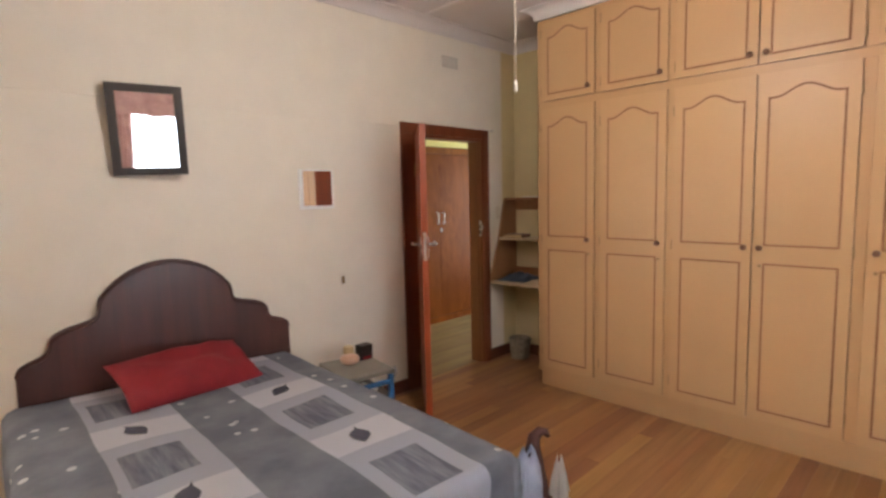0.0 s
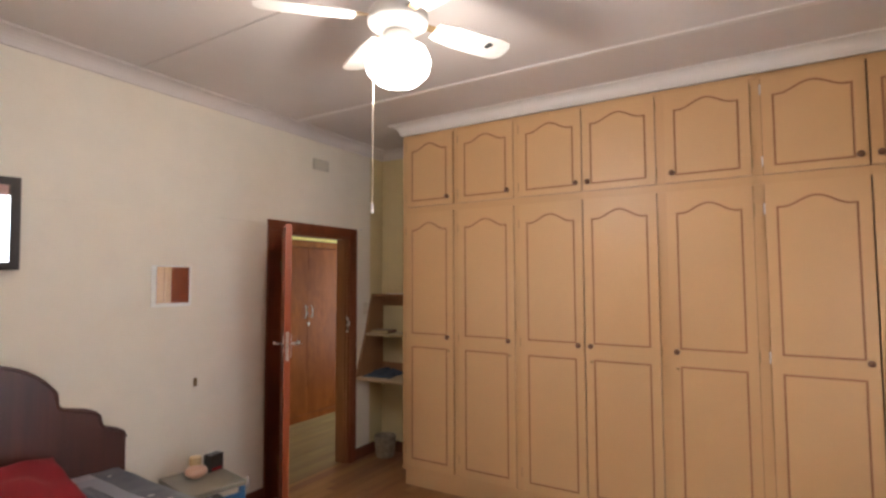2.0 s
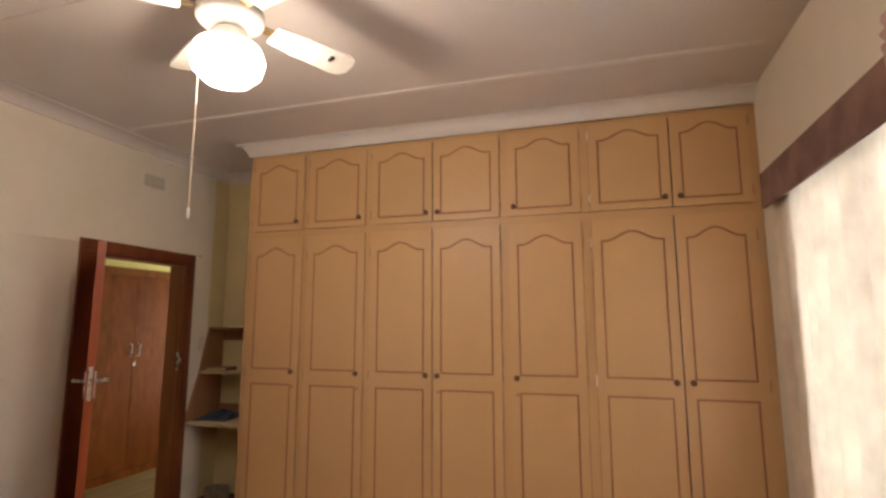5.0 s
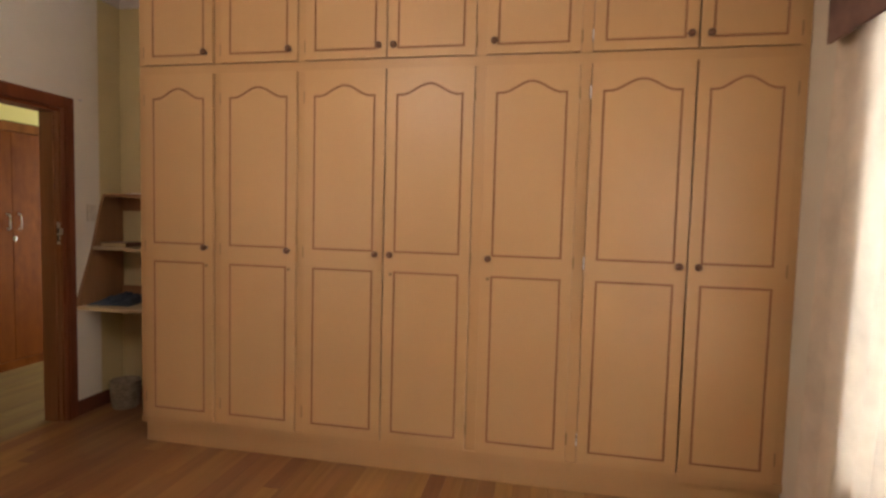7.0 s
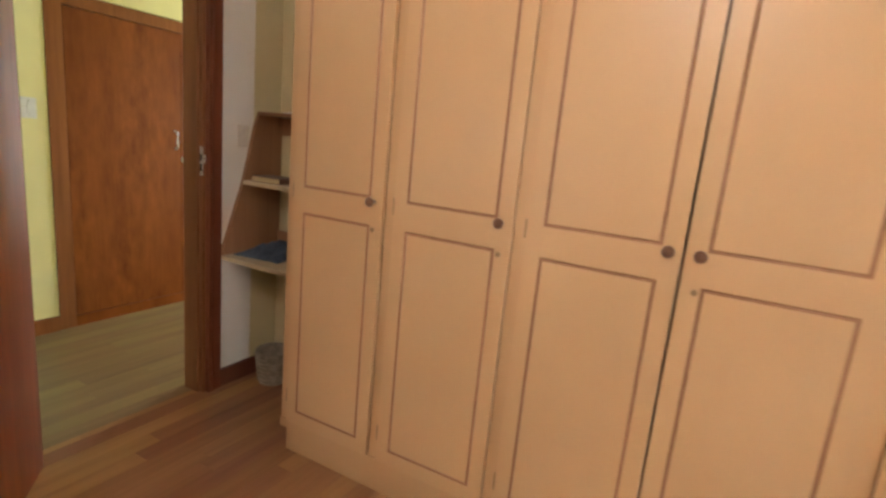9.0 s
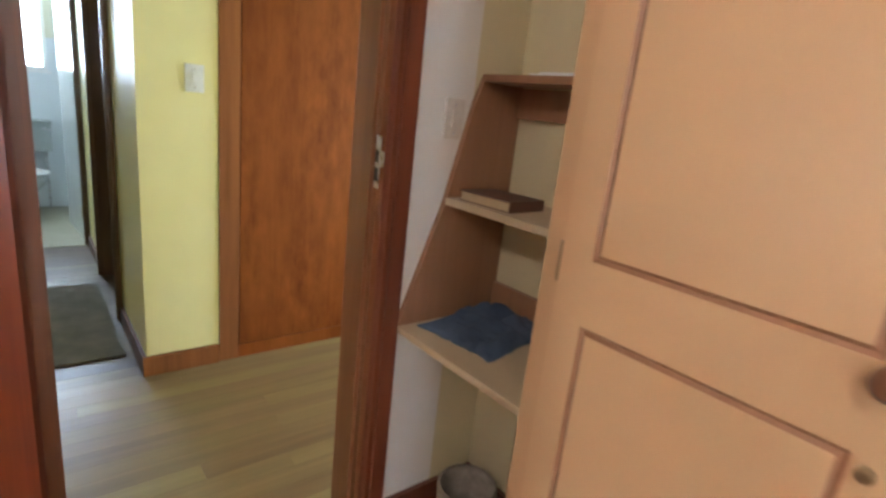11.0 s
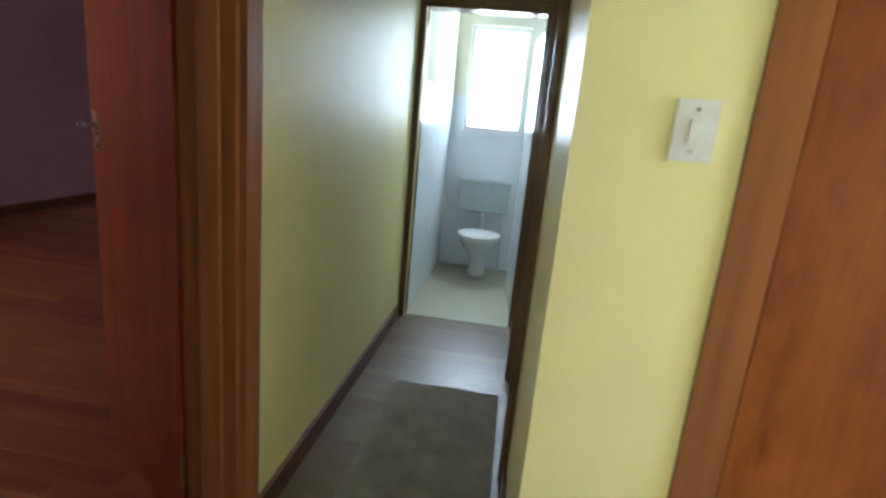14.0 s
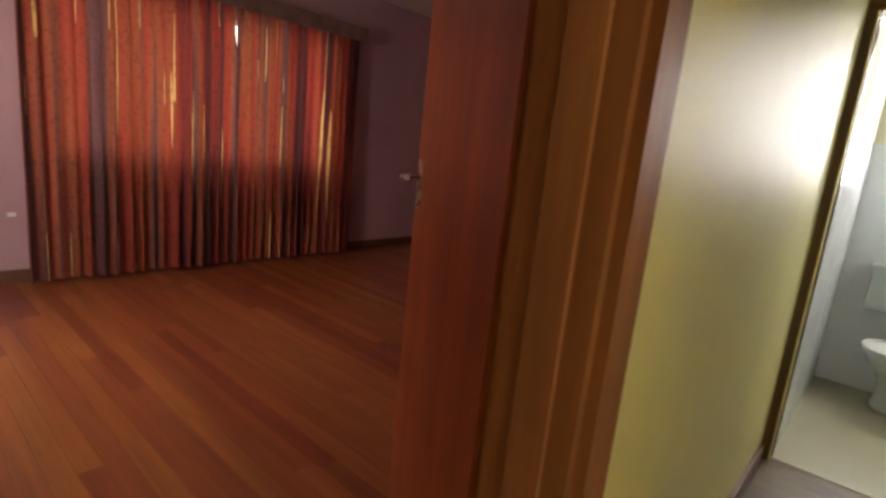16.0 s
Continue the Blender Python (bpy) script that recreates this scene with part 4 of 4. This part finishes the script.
def pillow(name, m, sx, sy, t, material, label):
    top = thing(name, m, label, "pillow")
    bm = bmesh.new()
    nx, ny = 34, 20
    grid = {}
    for s in (0, 1):
        for i in range(nx + 1):
            for j in range(ny + 1):
                u, v = i / nx * 2 - 1, j / ny * 2 - 1
                fat = (max(0, 1 - u ** 4) * max(0, 1 - v ** 4)) ** 0.55
                dent = noise.noise(Vector((u * 2.2, v * 1.7, 5 + s))) * 0.034
                fold = 0.006 * math.sin(u * 9 + v * 3) * fat
                pinch = 1 - 0.07 * (1 - abs(u) ** 2) * abs(v) ** 3 - 0.05 * (1 - v * v) * abs(u) ** 3
                z = (1 if s else -1) * (t / 2 * fat + (dent + fold) * fat)
                if (s, i, j) not in grid:
                    grid[s, i, j] = bm.verts.new((u * sx / 2 * pinch, v * sy / 2 * pinch, z + t / 2))
        for i in range(nx):
            for j in range(ny):
                q = [grid[s, i, j], grid[s, i + 1, j], grid[s, i + 1, j + 1], grid[s, i, j + 1]]
                bm.faces.new(q if s else list(reversed(q)))
    bmesh.ops.remove_doubles(bm, verts=bm.verts[:], dist=0.0015)
    part("case", bm, material, top, smooth=True)
    return top


pillow("pillow", pose(-2.47, -0.27, 0.60, 24, 2, 6), 0.66, 0.37, 0.13, RED, "red cotton pillow leaning on the headboard")

# ---- small table between bed and door ----
TABLE = pose(-1.53, -0.40, 0, 0, 0, -9)
table = thing("side_table", TABLE, "small grey topped side table on blue metal legs", "table")
part("tabletop", boxes((-0.16, 0.16, -0.20, 0.20, 0.45, 0.475)), GREYTOP, table, bevel=0.004)
for x in (-0.142, 0.142):
    for y in (-0.18, 0.18):
        part("leg", boxes((x - 0.014, x + 0.014, y - 0.014, y + 0.014, 0.004, 0.449)), BLUE, table, bevel=0.003)
part("stretcher", boxes((-0.135, 0.135, -0.19, -0.17, 0.385, 0.41)), BLUE, table, bevel=0.002)
part("stretcher", boxes((-0.135, 0.135, 0.17, 0.19, 0.385, 0.41)), BLUE, table, bevel=0.002)
part("lower_shelf", boxes((-0.16, 0.16, -0.165, 0.165, 0.30, 0.312)), GREYTOP, table, bevel=0.002)
part("handle", tube(bmesh.new(), [(0.157, -0.19, 0.42), (0.172, -0.195, 0.44), (0.173, -0.195, 0.465), (0.165, -0.19, 0.49)], 0.006), STEEL, table, "bright steel handle", smooth=True)
paper = thing("papers", TABLE @ pose(0.0, -0.02, 0.3125, 0, 0, 14), "white papers on the lower shelf of the table", "paper")
part("sheets", boxes((-0.10, 0.10, -0.07, 0.07, 0, 0.02)), WHITE, paper, bevel=0.002)
clock = thing("dark_box", TABLE @ pose(0.11, 0.10, 0.4755, 0, 0, 12), "small dark box with a red stripe on the table", "box")
part("body", boxes((-0.045, 0.045, -0.03, 0.03, 0, 0.095)), BLACK, clock, bevel=0.008)
part("label_band", boxes((-0.032, 0.032, -0.0322, -0.0302, 0.006, 0.022)), RED, clock)
cup = thing("bowl", TABLE @ pose(-0.01, 0.06, 0.4755), "pink and cream rounded bowl on the table", "bowl")
part("body", lathe([(0.03, 0), (0.055, 0.016), (0.062, 0.034), (0.055, 0.05), (0.03, 0.057), (0.006, 0.055)], 24), SKINPINK, cup, smooth=True)
can = thing("tin", TABLE @ pose(0.02, 0.14, 0.4755), "small beige tin behind the bowl", "tin")
part("body", lathe([(0.034, 0), (0.035, 0.004), (0.034, 0.008), (0.034, 0.085), (0.035, 0.09), (0.03, 0.092)], 24), PAPER, can, smooth=True)

# ---- clothes stand at the foot of the bed ----
stand = thing("clothes_stand", pose(-1.76, -1.893, 0.0), "low dark wooden stand with clothes at the bed foot", "stand")
part("foot", boxes((-0.11, 0.11, -0.11, 0.11, 0.004, 0.03)), HEADWOOD, stand, bevel=0.006)
part("post", tube(bmesh.new(), [(0, 0, 0.03), (0, 0, 0.50)], 0.018, 14), HEADWOOD, stand, smooth=True)
hook = [(0, 0, 0.49), (-0.005, 0, 0.54), (0.004, 0.0, 0.58), (0.022, -0.014, 0.603), (0.04, -0.03, 0.598), (0.046, -0.036, 0.58)]
part("curved_top", tube(bmesh.new(), hook, [0.03, 0.028, 0.024, 0.019, 0.014, 0.008], 14), DARKCLOTH, stand, smooth=True)


def drape_cloth(name, m, rows, material, label, seed):
    """A cloth hung round a post: an uneven cone of folds. Rows of height, radius."""
    top = thing(name, m, label, "clothes")
    bm = bmesh.new()
    n = 60
    last = None
    for z, r in rows:
        cur = []
        for i in range(n):
            a = 2 * math.pi * i / n
            k = 1 + (0.16 * math.sin(a * 5 + seed) + 0.08 * math.sin(a * 11 + seed * 2)) * min(1, (rows[0][0] - z) * 6)
            cur.append(bm.verts.new((r * k * math.cos(a), r * k * math.sin(a) * 0.8, z + 0.02 * math.sin(a * 2 + seed))))
        if last:
            for i in range(n):
                bm.faces.new((last[i], last[(i + 1) % n], cur[(i + 1) % n], cur[i]))
        last = cur
    bmesh.ops.solidify(bm, geom=bm.faces[:], thickness=0.004)
    part("cloth", bm, material, top, smooth=True)
    return top


drape_cloth("jacket", pose(-1.76, -1.893, 0), [(0.54, 0.03), (0.50, 0.042), (0.44, 0.052), (0.34, 0.068), (0.2, 0.085)], DARKCLOTH, "dark brown cloth hanging on the stand", 1.0)
drape_cloth("shirt", pose(-1.825, -1.912, 0), [(0.56, 0.018), (0.53, 0.036), (0.45, 0.058), (0.32, 0.072), (0.16, 0.078)], PALECLOTH, "pale blue and white cloth hanging on the stand", 2.4)
drape_cloth("towel", pose(-1.70, -1.97, 0), [(0.50, 0.008), (0.46, 0.02), (0.40, 0.034), (0.34, 0.042)], SHEER, "white cloth end hanging on the stand", 3.1)

# ---- curtains ----


def curtain(bm, p0, p1, z0, z1, folds, depth, out, seed=0.0, taper=None):
    """A pleated curtain from p0 to p1; out is the side the folds stand out to."""
    a, b = Vector(p0), Vector(p1)
    d = (b - a)
    nrm = Vector(out).normalized()
    n = folds * 10
    nz = 14
    grid = []
    for i in range(n + 1):
        u = i / n
        ph = u * folds * 2 * math.pi + 0.8 * math.sin(u * folds * 1.3 + seed) + 0.5 * math.sin(u * folds * 3.1 + seed * 2)
        amp = depth * (0.7 + 0.35 * math.sin(u * folds * 0.9 + seed * 3))
        col = []
        for k in range(nz + 1):
            v = k / nz
            uu = u if taper is None else taper(u, v)
            sharp = math.sin(ph + 0.12 * math.sin(v * 4 + u * 12))
            off = amp * (0.55 + 0.45 * v) * (1 + sharp) / 2
            p = a + d * uu
            col.append(bm.verts.new((p.x + nrm.x * off, p.y + nrm.y * off, z1 + (z0 - z1) * v)))
        grid.append(col)
    for c, e in zip(grid, grid[1:]):
        for k in range(nz):
            bm.faces.new((c[k], e[k], e[k + 1], c[k + 1]))
    return bm


drapes = thing("curtain_pair", pose(0, 0, 0), "cream and dusty pink curtains on the bedroom window beside the wardrobe", "curtains")
part("curtain", curtain(bmesh.new(), (-0.21, -4.10), (-1.62, -4.10), 0.05, 2.21, 10, 0.05, (0, 1), 1.3, lambda u, v: u * (1 - 0.10 * v) + 0.06 * (1 - u) * (1 - v)), CREAM_CURTAIN, drapes, "cream curtain", smooth=True)
part("curtain", curtain(bmesh.new(), (-2.10, -4.10), (-2.75, -4.10), 0.05, 2.21, 8, 0.05, (0, 1), 4.3, lambda u, v: u), SWAG, drapes, "dusty pink side curtain", smooth=True)
sheer = thing("sheer_curtain", pose(0, 0, 0), "white sheer curtain across the bedroom window", "curtains")
part("sheer", curtain(bmesh.new(), (-0.35, -4.125), (-2.6, -4.125), 0.3, 2.2, 30, 0.015, (0, 1), 2.2), SHEER, sheer, smooth=True)
pelmet = thing("pelmet", pose(0, 0, 0), "dark brown cloth covered pelmet above the curtains", "pelmet")
part("front_board", boxes((-2.9, -0.34, -4.043, -4.028, 2.08, 2.255)), PELMET, pelmet, bevel=0.004)
part("end_board", boxes((-0.355, -0.34, -4.1295, -4.0435, 2.11, 2.255)), PELMET, pelmet, bevel=0.004)
part("end_board", boxes((-2.9, -2.88, -4.1295, -4.0435, 2.08, 2.255)), PELMET, pelmet, bevel=0.004)
part("top_board", boxes((-2.88, -0.357, -4.1295, -4.0435, 2.235, 2.25)), PELMET, pelmet)

swag = thing("swag", pose(0, 0, 0), "dusty pink scalloped cloth swag hanging from the pelmet", "curtains")
part("valance", curtain(bmesh.new(), (-1.66, -4.022), (-2.78, -4.022), 2.07, 2.36, 14, 0.012, (0, 1), 0.6), SWAG, swag, smooth=True)
for x0 in (-1.66, -2.06):
    bm = bmesh.new()
    n, rows = 24, []
    for k in range(9):
        v = k / 8
        rows.append([bm.verts.new((x0 - 0.2 * (1 + math.cos(math.pi * (1 - i / n))) , -4.0 + 0.010 * math.sin(v * 22), 2.36 - 0.02 - (0.14 + 0.15 * math.sin(math.pi * i / n)) * v)) for i in range(n + 1)])
    for r, s in zip(rows, rows[1:]):
        for i in range(n):
            bm.faces.new((r[i], r[i + 1], s[i + 1], s[i]))
    part("fold", bm, SWAG, swag, smooth=True)

red = thing("striped_curtains", pose(0, 0, 0), "red and gold striped floor length curtains drawn shut", "curtains")
part("curtain", curtain(bmesh.new(), (-5.5, 1.66), (-5.5, 3.195), 0.03, 2.42, 17, 0.09, (1, 0), 0.7, lambda u, v: u * (1 + 0.16 * min(v, 0.22))), DRAPE, red, "red and gold striped curtain", smooth=True)
part("curtain", curtain(bmesh.new(), (-5.5, 3.225), (-5.5, 4.60), 0.03, 2.42, 15, 0.09, (1, 0), 2.9, lambda u, v: u), DRAPE, red, "red and gold striped curtain", smooth=True)
pelmet = thing("pelmet", pose(0, 0, 0), "dark red cloth pelmet above the striped curtains", "pelmet")
part("front_board", boxes((-5.395, -5.38, 1.58, 4.64, 2.32, 2.465)), PELMET, pelmet, bevel=0.004)
part("end_board", boxes((-5.5995, -5.396, 4.625, 4.64, 2.32, 2.465)), PELMET, pelmet, bevel=0.003)
part("end_board", boxes((-5.5995, -5.396, 1.58, 1.595, 2.32, 2.465)), PELMET, pelmet, bevel=0.003)
part("top_board", boxes((-5.5995, -5.396, 1.596, 4.624, 2.449, 2.464)), PELMET, pelmet)

# ---- ceiling fan with lamp ----
fan = thing("ceiling_fan", pose(*FAN), "white four-bladed ceiling fan with a lit lamp and pull chain", "ceiling fan")
part("canopy", lathe([(0.03, -0.05), (0.085, -0.052), (0.088, -0.06), (0.08, -0.08), (0.055, -0.105), (0.02, -0.115)], 32), FANWHITE, fan, smooth=True)
part("downrod", tube(bmesh.new(), [(0, 0, -0.0005), (0, 0, -0.22)], 0.012, 14), FANWHITE, fan, smooth=True)
part("motor_housing", lathe([(0.02, -0.195), (0.055, -0.21), (0.10, -0.225), (0.115, -0.25), (0.115, -0.285), (0.09, -0.305), (0.05, -0.315), (0.03, -0.32)], 36), FANWHITE, fan, smooth=True)
part("lamp_holder", lathe([(0.05, -0.32), (0.062, -0.335), (0.062, -0.36), (0.07, -0.368)], 32), FANWHITE, fan, smooth=True)
globe = part("lamp_shade", lathe([(0.070, -0.37), (0.11, -0.39), (0.125, -0.43), (0.115, -0.475), (0.08, -0.51), (0.03, -0.528), (0.004, -0.53)], 36), BULBGLASS, fan, "lit opal glass lamp shade", smooth=True)
globe.visible_shadow = False
BLADE = [(0.165, -0.045), (0.27, -0.062), (0.475, -0.068), (0.505, -0.058), (0.522, -0.03), (0.524, 0.03), (0.505, 0.058), (0.475, 0.068), (0.27, 0.062), (0.165, 0.045)]
for k, (a, sag) in enumerate(((-26, 0), (60, 0), (140, 2), (241, 5))):
    turn = pose(0, 0, -0.268, 0, sag, a) @ pose(0, 0, 0, -12, 0, 0)
    bm = bmesh.new()
    lo, hi = [bm.verts.new((x, y, -0.003)) for x, y in BLADE], [bm.verts.new((x, y, 0.003)) for x, y in BLADE]
    bm.faces.new(list(reversed(lo))), bm.faces.new(hi)
    for i in range(len(lo)):
        j = (i + 1) % len(lo)
        bm.faces.new((lo[i], lo[j], hi[j], hi[i]))
    blade = part("blade", bm, FANWHITE, fan, at=turn, bevel=0.001)
    part("blade_arm", boxes((0.09, 0.21, -0.018, 0.018, 0.0035, 0.008)), BRASS, blade, bevel=0.002)
    if a == -26:
        part("clip", boxes((0.41, 0.425, -0.03, 0.0, -0.010, -0.0035)), BLACK, blade)
part("pull_chain", tube(bmesh.new(), [(-0.05, 0.06, -0.34), (-0.055, 0.075, -0.40), (-0.055, 0.076, -0.975)], 0.0018, 6), AGEDWHITE, fan)
part("chain_pull", lathe([(0.003, 0.0), (0.006, -0.01), (0.006, -0.035), (0.002, -0.04)], 10), WHITE, fan, at=pose(-0.055, 0.076, -0.97))

# ---- hall cupboard ----
cup = thing("hall_cupboard", pose(0.105, 1.36, 0), "tall orange brown veneered built-in hall cupboard with steel handles", "cupboard")
part("frame_stile", boxes((0.0, 0.095, -0.008, 0.02, 0.004, 2.07)), BROWNFRAME, cup, bevel=0.003)
part("frame_stile", boxes((1.60, 1.695, -0.008, 0.02, 0.004, 2.07)), BROWNFRAME, cup, bevel=0.003)
part("frame_rail", boxes((0.097, 1.598, -0.008, 0.02, 1.995, 2.07)), BROWNFRAME, cup, bevel=0.003)
part("bottom_rail", boxes((0.097, 1.598, -0.006, 0.02, 0.004, 0.075)), CUPBOARD, cup, bevel=0.003)
part("carcass", boxes((0.09, 1.60, 0.035, 0.55, 0.03, 2.03)), GAP, cup)
for a, b, hx in ((0.100, 0.849, 0.805), (0.853, 1.595, 0.90)):
    door = part("door", boxes((a, b, -0.004, 0.016, 0.08, 1.99)), CUPBOARD, cup, bevel=0.002)
    part("door_handle", tube(bmesh.new(), [(hx, -0.0045, 1.185), (hx, -0.03, 1.187), (hx, -0.034, 1.195), (hx, -0.034, 1.30), (hx, -0.03, 1.308), (hx, -0.0045, 1.31)], 0.006, 12), STEEL, door, "brushed steel bow handle", smooth=True)
part("lock", lathe([(0.013, 0), (0.013, 0.008), (0.008, 0.01)], 18, 1.0, 1.6), STEEL, cup, at=pose(0.866, -0.0045, 1.105, 90, 0, 0))

# ---- corridor mat ----
rug = thing("hall_mat", pose(-0.555, 2.18, 0.0045), "olive grey rectangular carpet mat on the corridor floor", "mat")
bm = bmesh.new()
nx, ny = 24, 48
g = [[bm.verts.new(((i / nx - 0.5) * 0.56 + 0.006 * noise.noise(Vector((j * 0.3, 0, 3))), (j / ny - 0.5) * 1.15 + 0.012 * noise.noise(Vector((i * 0.35, 5, 0))), 0.009 + 0.003 * noise.noise(Vector((i * 0.4, j * 0.2, 1))))) for j in range(ny + 1)] for i in range(nx + 1)]
for i in range(nx):
    for j in range(ny):
        bm.faces.new((g[i][j], g[i + 1][j], g[i + 1][j + 1], g[i][j + 1]))
ext = bmesh.ops.extrude_face_region(bm, geom=bm.faces[:])
for v in ext["geom"]:
    if isinstance(v, bmesh.types.BMVert):
        v.co.z = 0.0
part("mat_body", bm, MAT, rug, smooth=False)

# ---- toilet ----


def toilet(m):
    top = thing("toilet", m, "white ceramic toilet with oval seat and grey-green cistern", "toilet")
    pan = [(0.085, 0.0, 0.02), (0.09, 0.02, 0.02), (0.078, 0.07, 0.03), (0.075, 0.16, 0.02), (0.10, 0.23, -0.01), (0.155, 0.30, -0.05), (0.175, 0.355, -0.07), (0.18, 0.385, -0.075), (0.165, 0.392, -0.075), (0.12, 0.33, -0.07), (0.03, 0.25, -0.05)]
    part("pan", lathe(pan, 36, 1.0, 1.18), CERAMIC, top, smooth=True)
    part("waste_pipe", tube(bmesh.new(), [(0, 0.08, 0.20), (0, 0.18, 0.22), (0, 0.27, 0.18)], 0.05, 16), CERAMIC, top, smooth=True)
    seat = bmesh.new()
    n, rings = 40, []
    for r, z in ((0.19, 0.393), (0.196, 0.402), (0.19, 0.414), (0.10, 0.420), (0.01, 0.421)):
        rings.append([seat.verts.new((r * math.cos(a), -0.075 + r * math.sin(a) * (1.2 if math.sin(a) < 0 else 1.05), z)) for a in [2 * math.pi * i / n for i in range(n)]])
    seat.faces.new(list(reversed(rings[0])))
    for p, q in zip(rings, rings[1:]):
        for i in range(n):
            seat.faces.new((p[i], p[(i + 1) % n], q[(i + 1) % n], q[i]))
    seat.faces.new(rings[-1])
    part("lid", seat, WHITE, top, "white plastic seat and lid", smooth=True)
    part("cistern", boxes((-0.235, 0.235, 0.145, 0.288, 0.575, 0.83)), CISTERN, top, "grey-green plastic cistern", bevel=0.018)
    part("cistern_lid", boxes((-0.242, 0.242, 0.135, 0.289, 0.831, 0.862)), CISTERN, top, "grey-green cistern lid", bevel=0.012)
    part("flush_lever", tube(bmesh.new(), [(0.17, 0.144, 0.79), (0.17, 0.125, 0.79), (0.20, 0.118, 0.785), (0.235, 0.118, 0.778)], 0.007, 10), STEEL, top, smooth=True)
    part("flush_pipe", tube(bmesh.new(), [(0, 0.23, 0.575), (0, 0.23, 0.42), (0, 0.20, 0.36), (0, 0.10, 0.345)], 0.02, 14), WHITE, top, smooth=True)
    part("inlet_pipe", tube(bmesh.new(), [(0.19, 0.25, 0.575), (0.19, 0.26, 0.25), (0.19, 0.262, 0.0)], 0.008, 10), STEEL, top, smooth=True)
    return top


toilet(pose(-0.60, 5.01, 0.0065))

# ---- floor boards ----


def floor_boards(name, x0, x1, y0, y1, material, board=0.088, seed=1):
    base = structure(name, boxes((x0, x1, y0, y1, -0.1, -0.002)), GAP)
    rng = random.Random(seed)
    meshes = {}
    y = y0
    while y < y1 - 0.005:
        wide = min(board, y1 - y)
        x = x0 - rng.random() * 1.6
        while x < x1:
            long = rng.choice((1.5, 1.8, 2.1, 2.4))
            a, b = max(x, x0), min(x + long, x1)
            x += long
            if b - a < 0.02:
                continue
            key = (round(b - a, 3), round(wide, 3))
            if key not in meshes:
                bm = boxes((0.0004, b - a - 0.0004, 0.0005, wide - 0.0005, -0.0018, 0.003))
                meshes[key] = finish("floor_board", bm, material)
            ob = new("floor_board", meshes[key])
            ob.parent = base
            ob.location = (a, y, 0)
        y += board
    return base


floor_boards("floor", -4.4, 0.62, -4.2, 0.06, BEDFLOOR, seed=3)
floor_boards("hall_floor", -1.115, 2.6, 0.0605, 1.47, HALLFLOOR, seed=5)
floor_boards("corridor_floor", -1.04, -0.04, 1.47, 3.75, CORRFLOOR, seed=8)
floor_boards("bedroom_two_floor", -5.6, -1.116, 0.27, 6.6, REDFLOOR, seed=9)
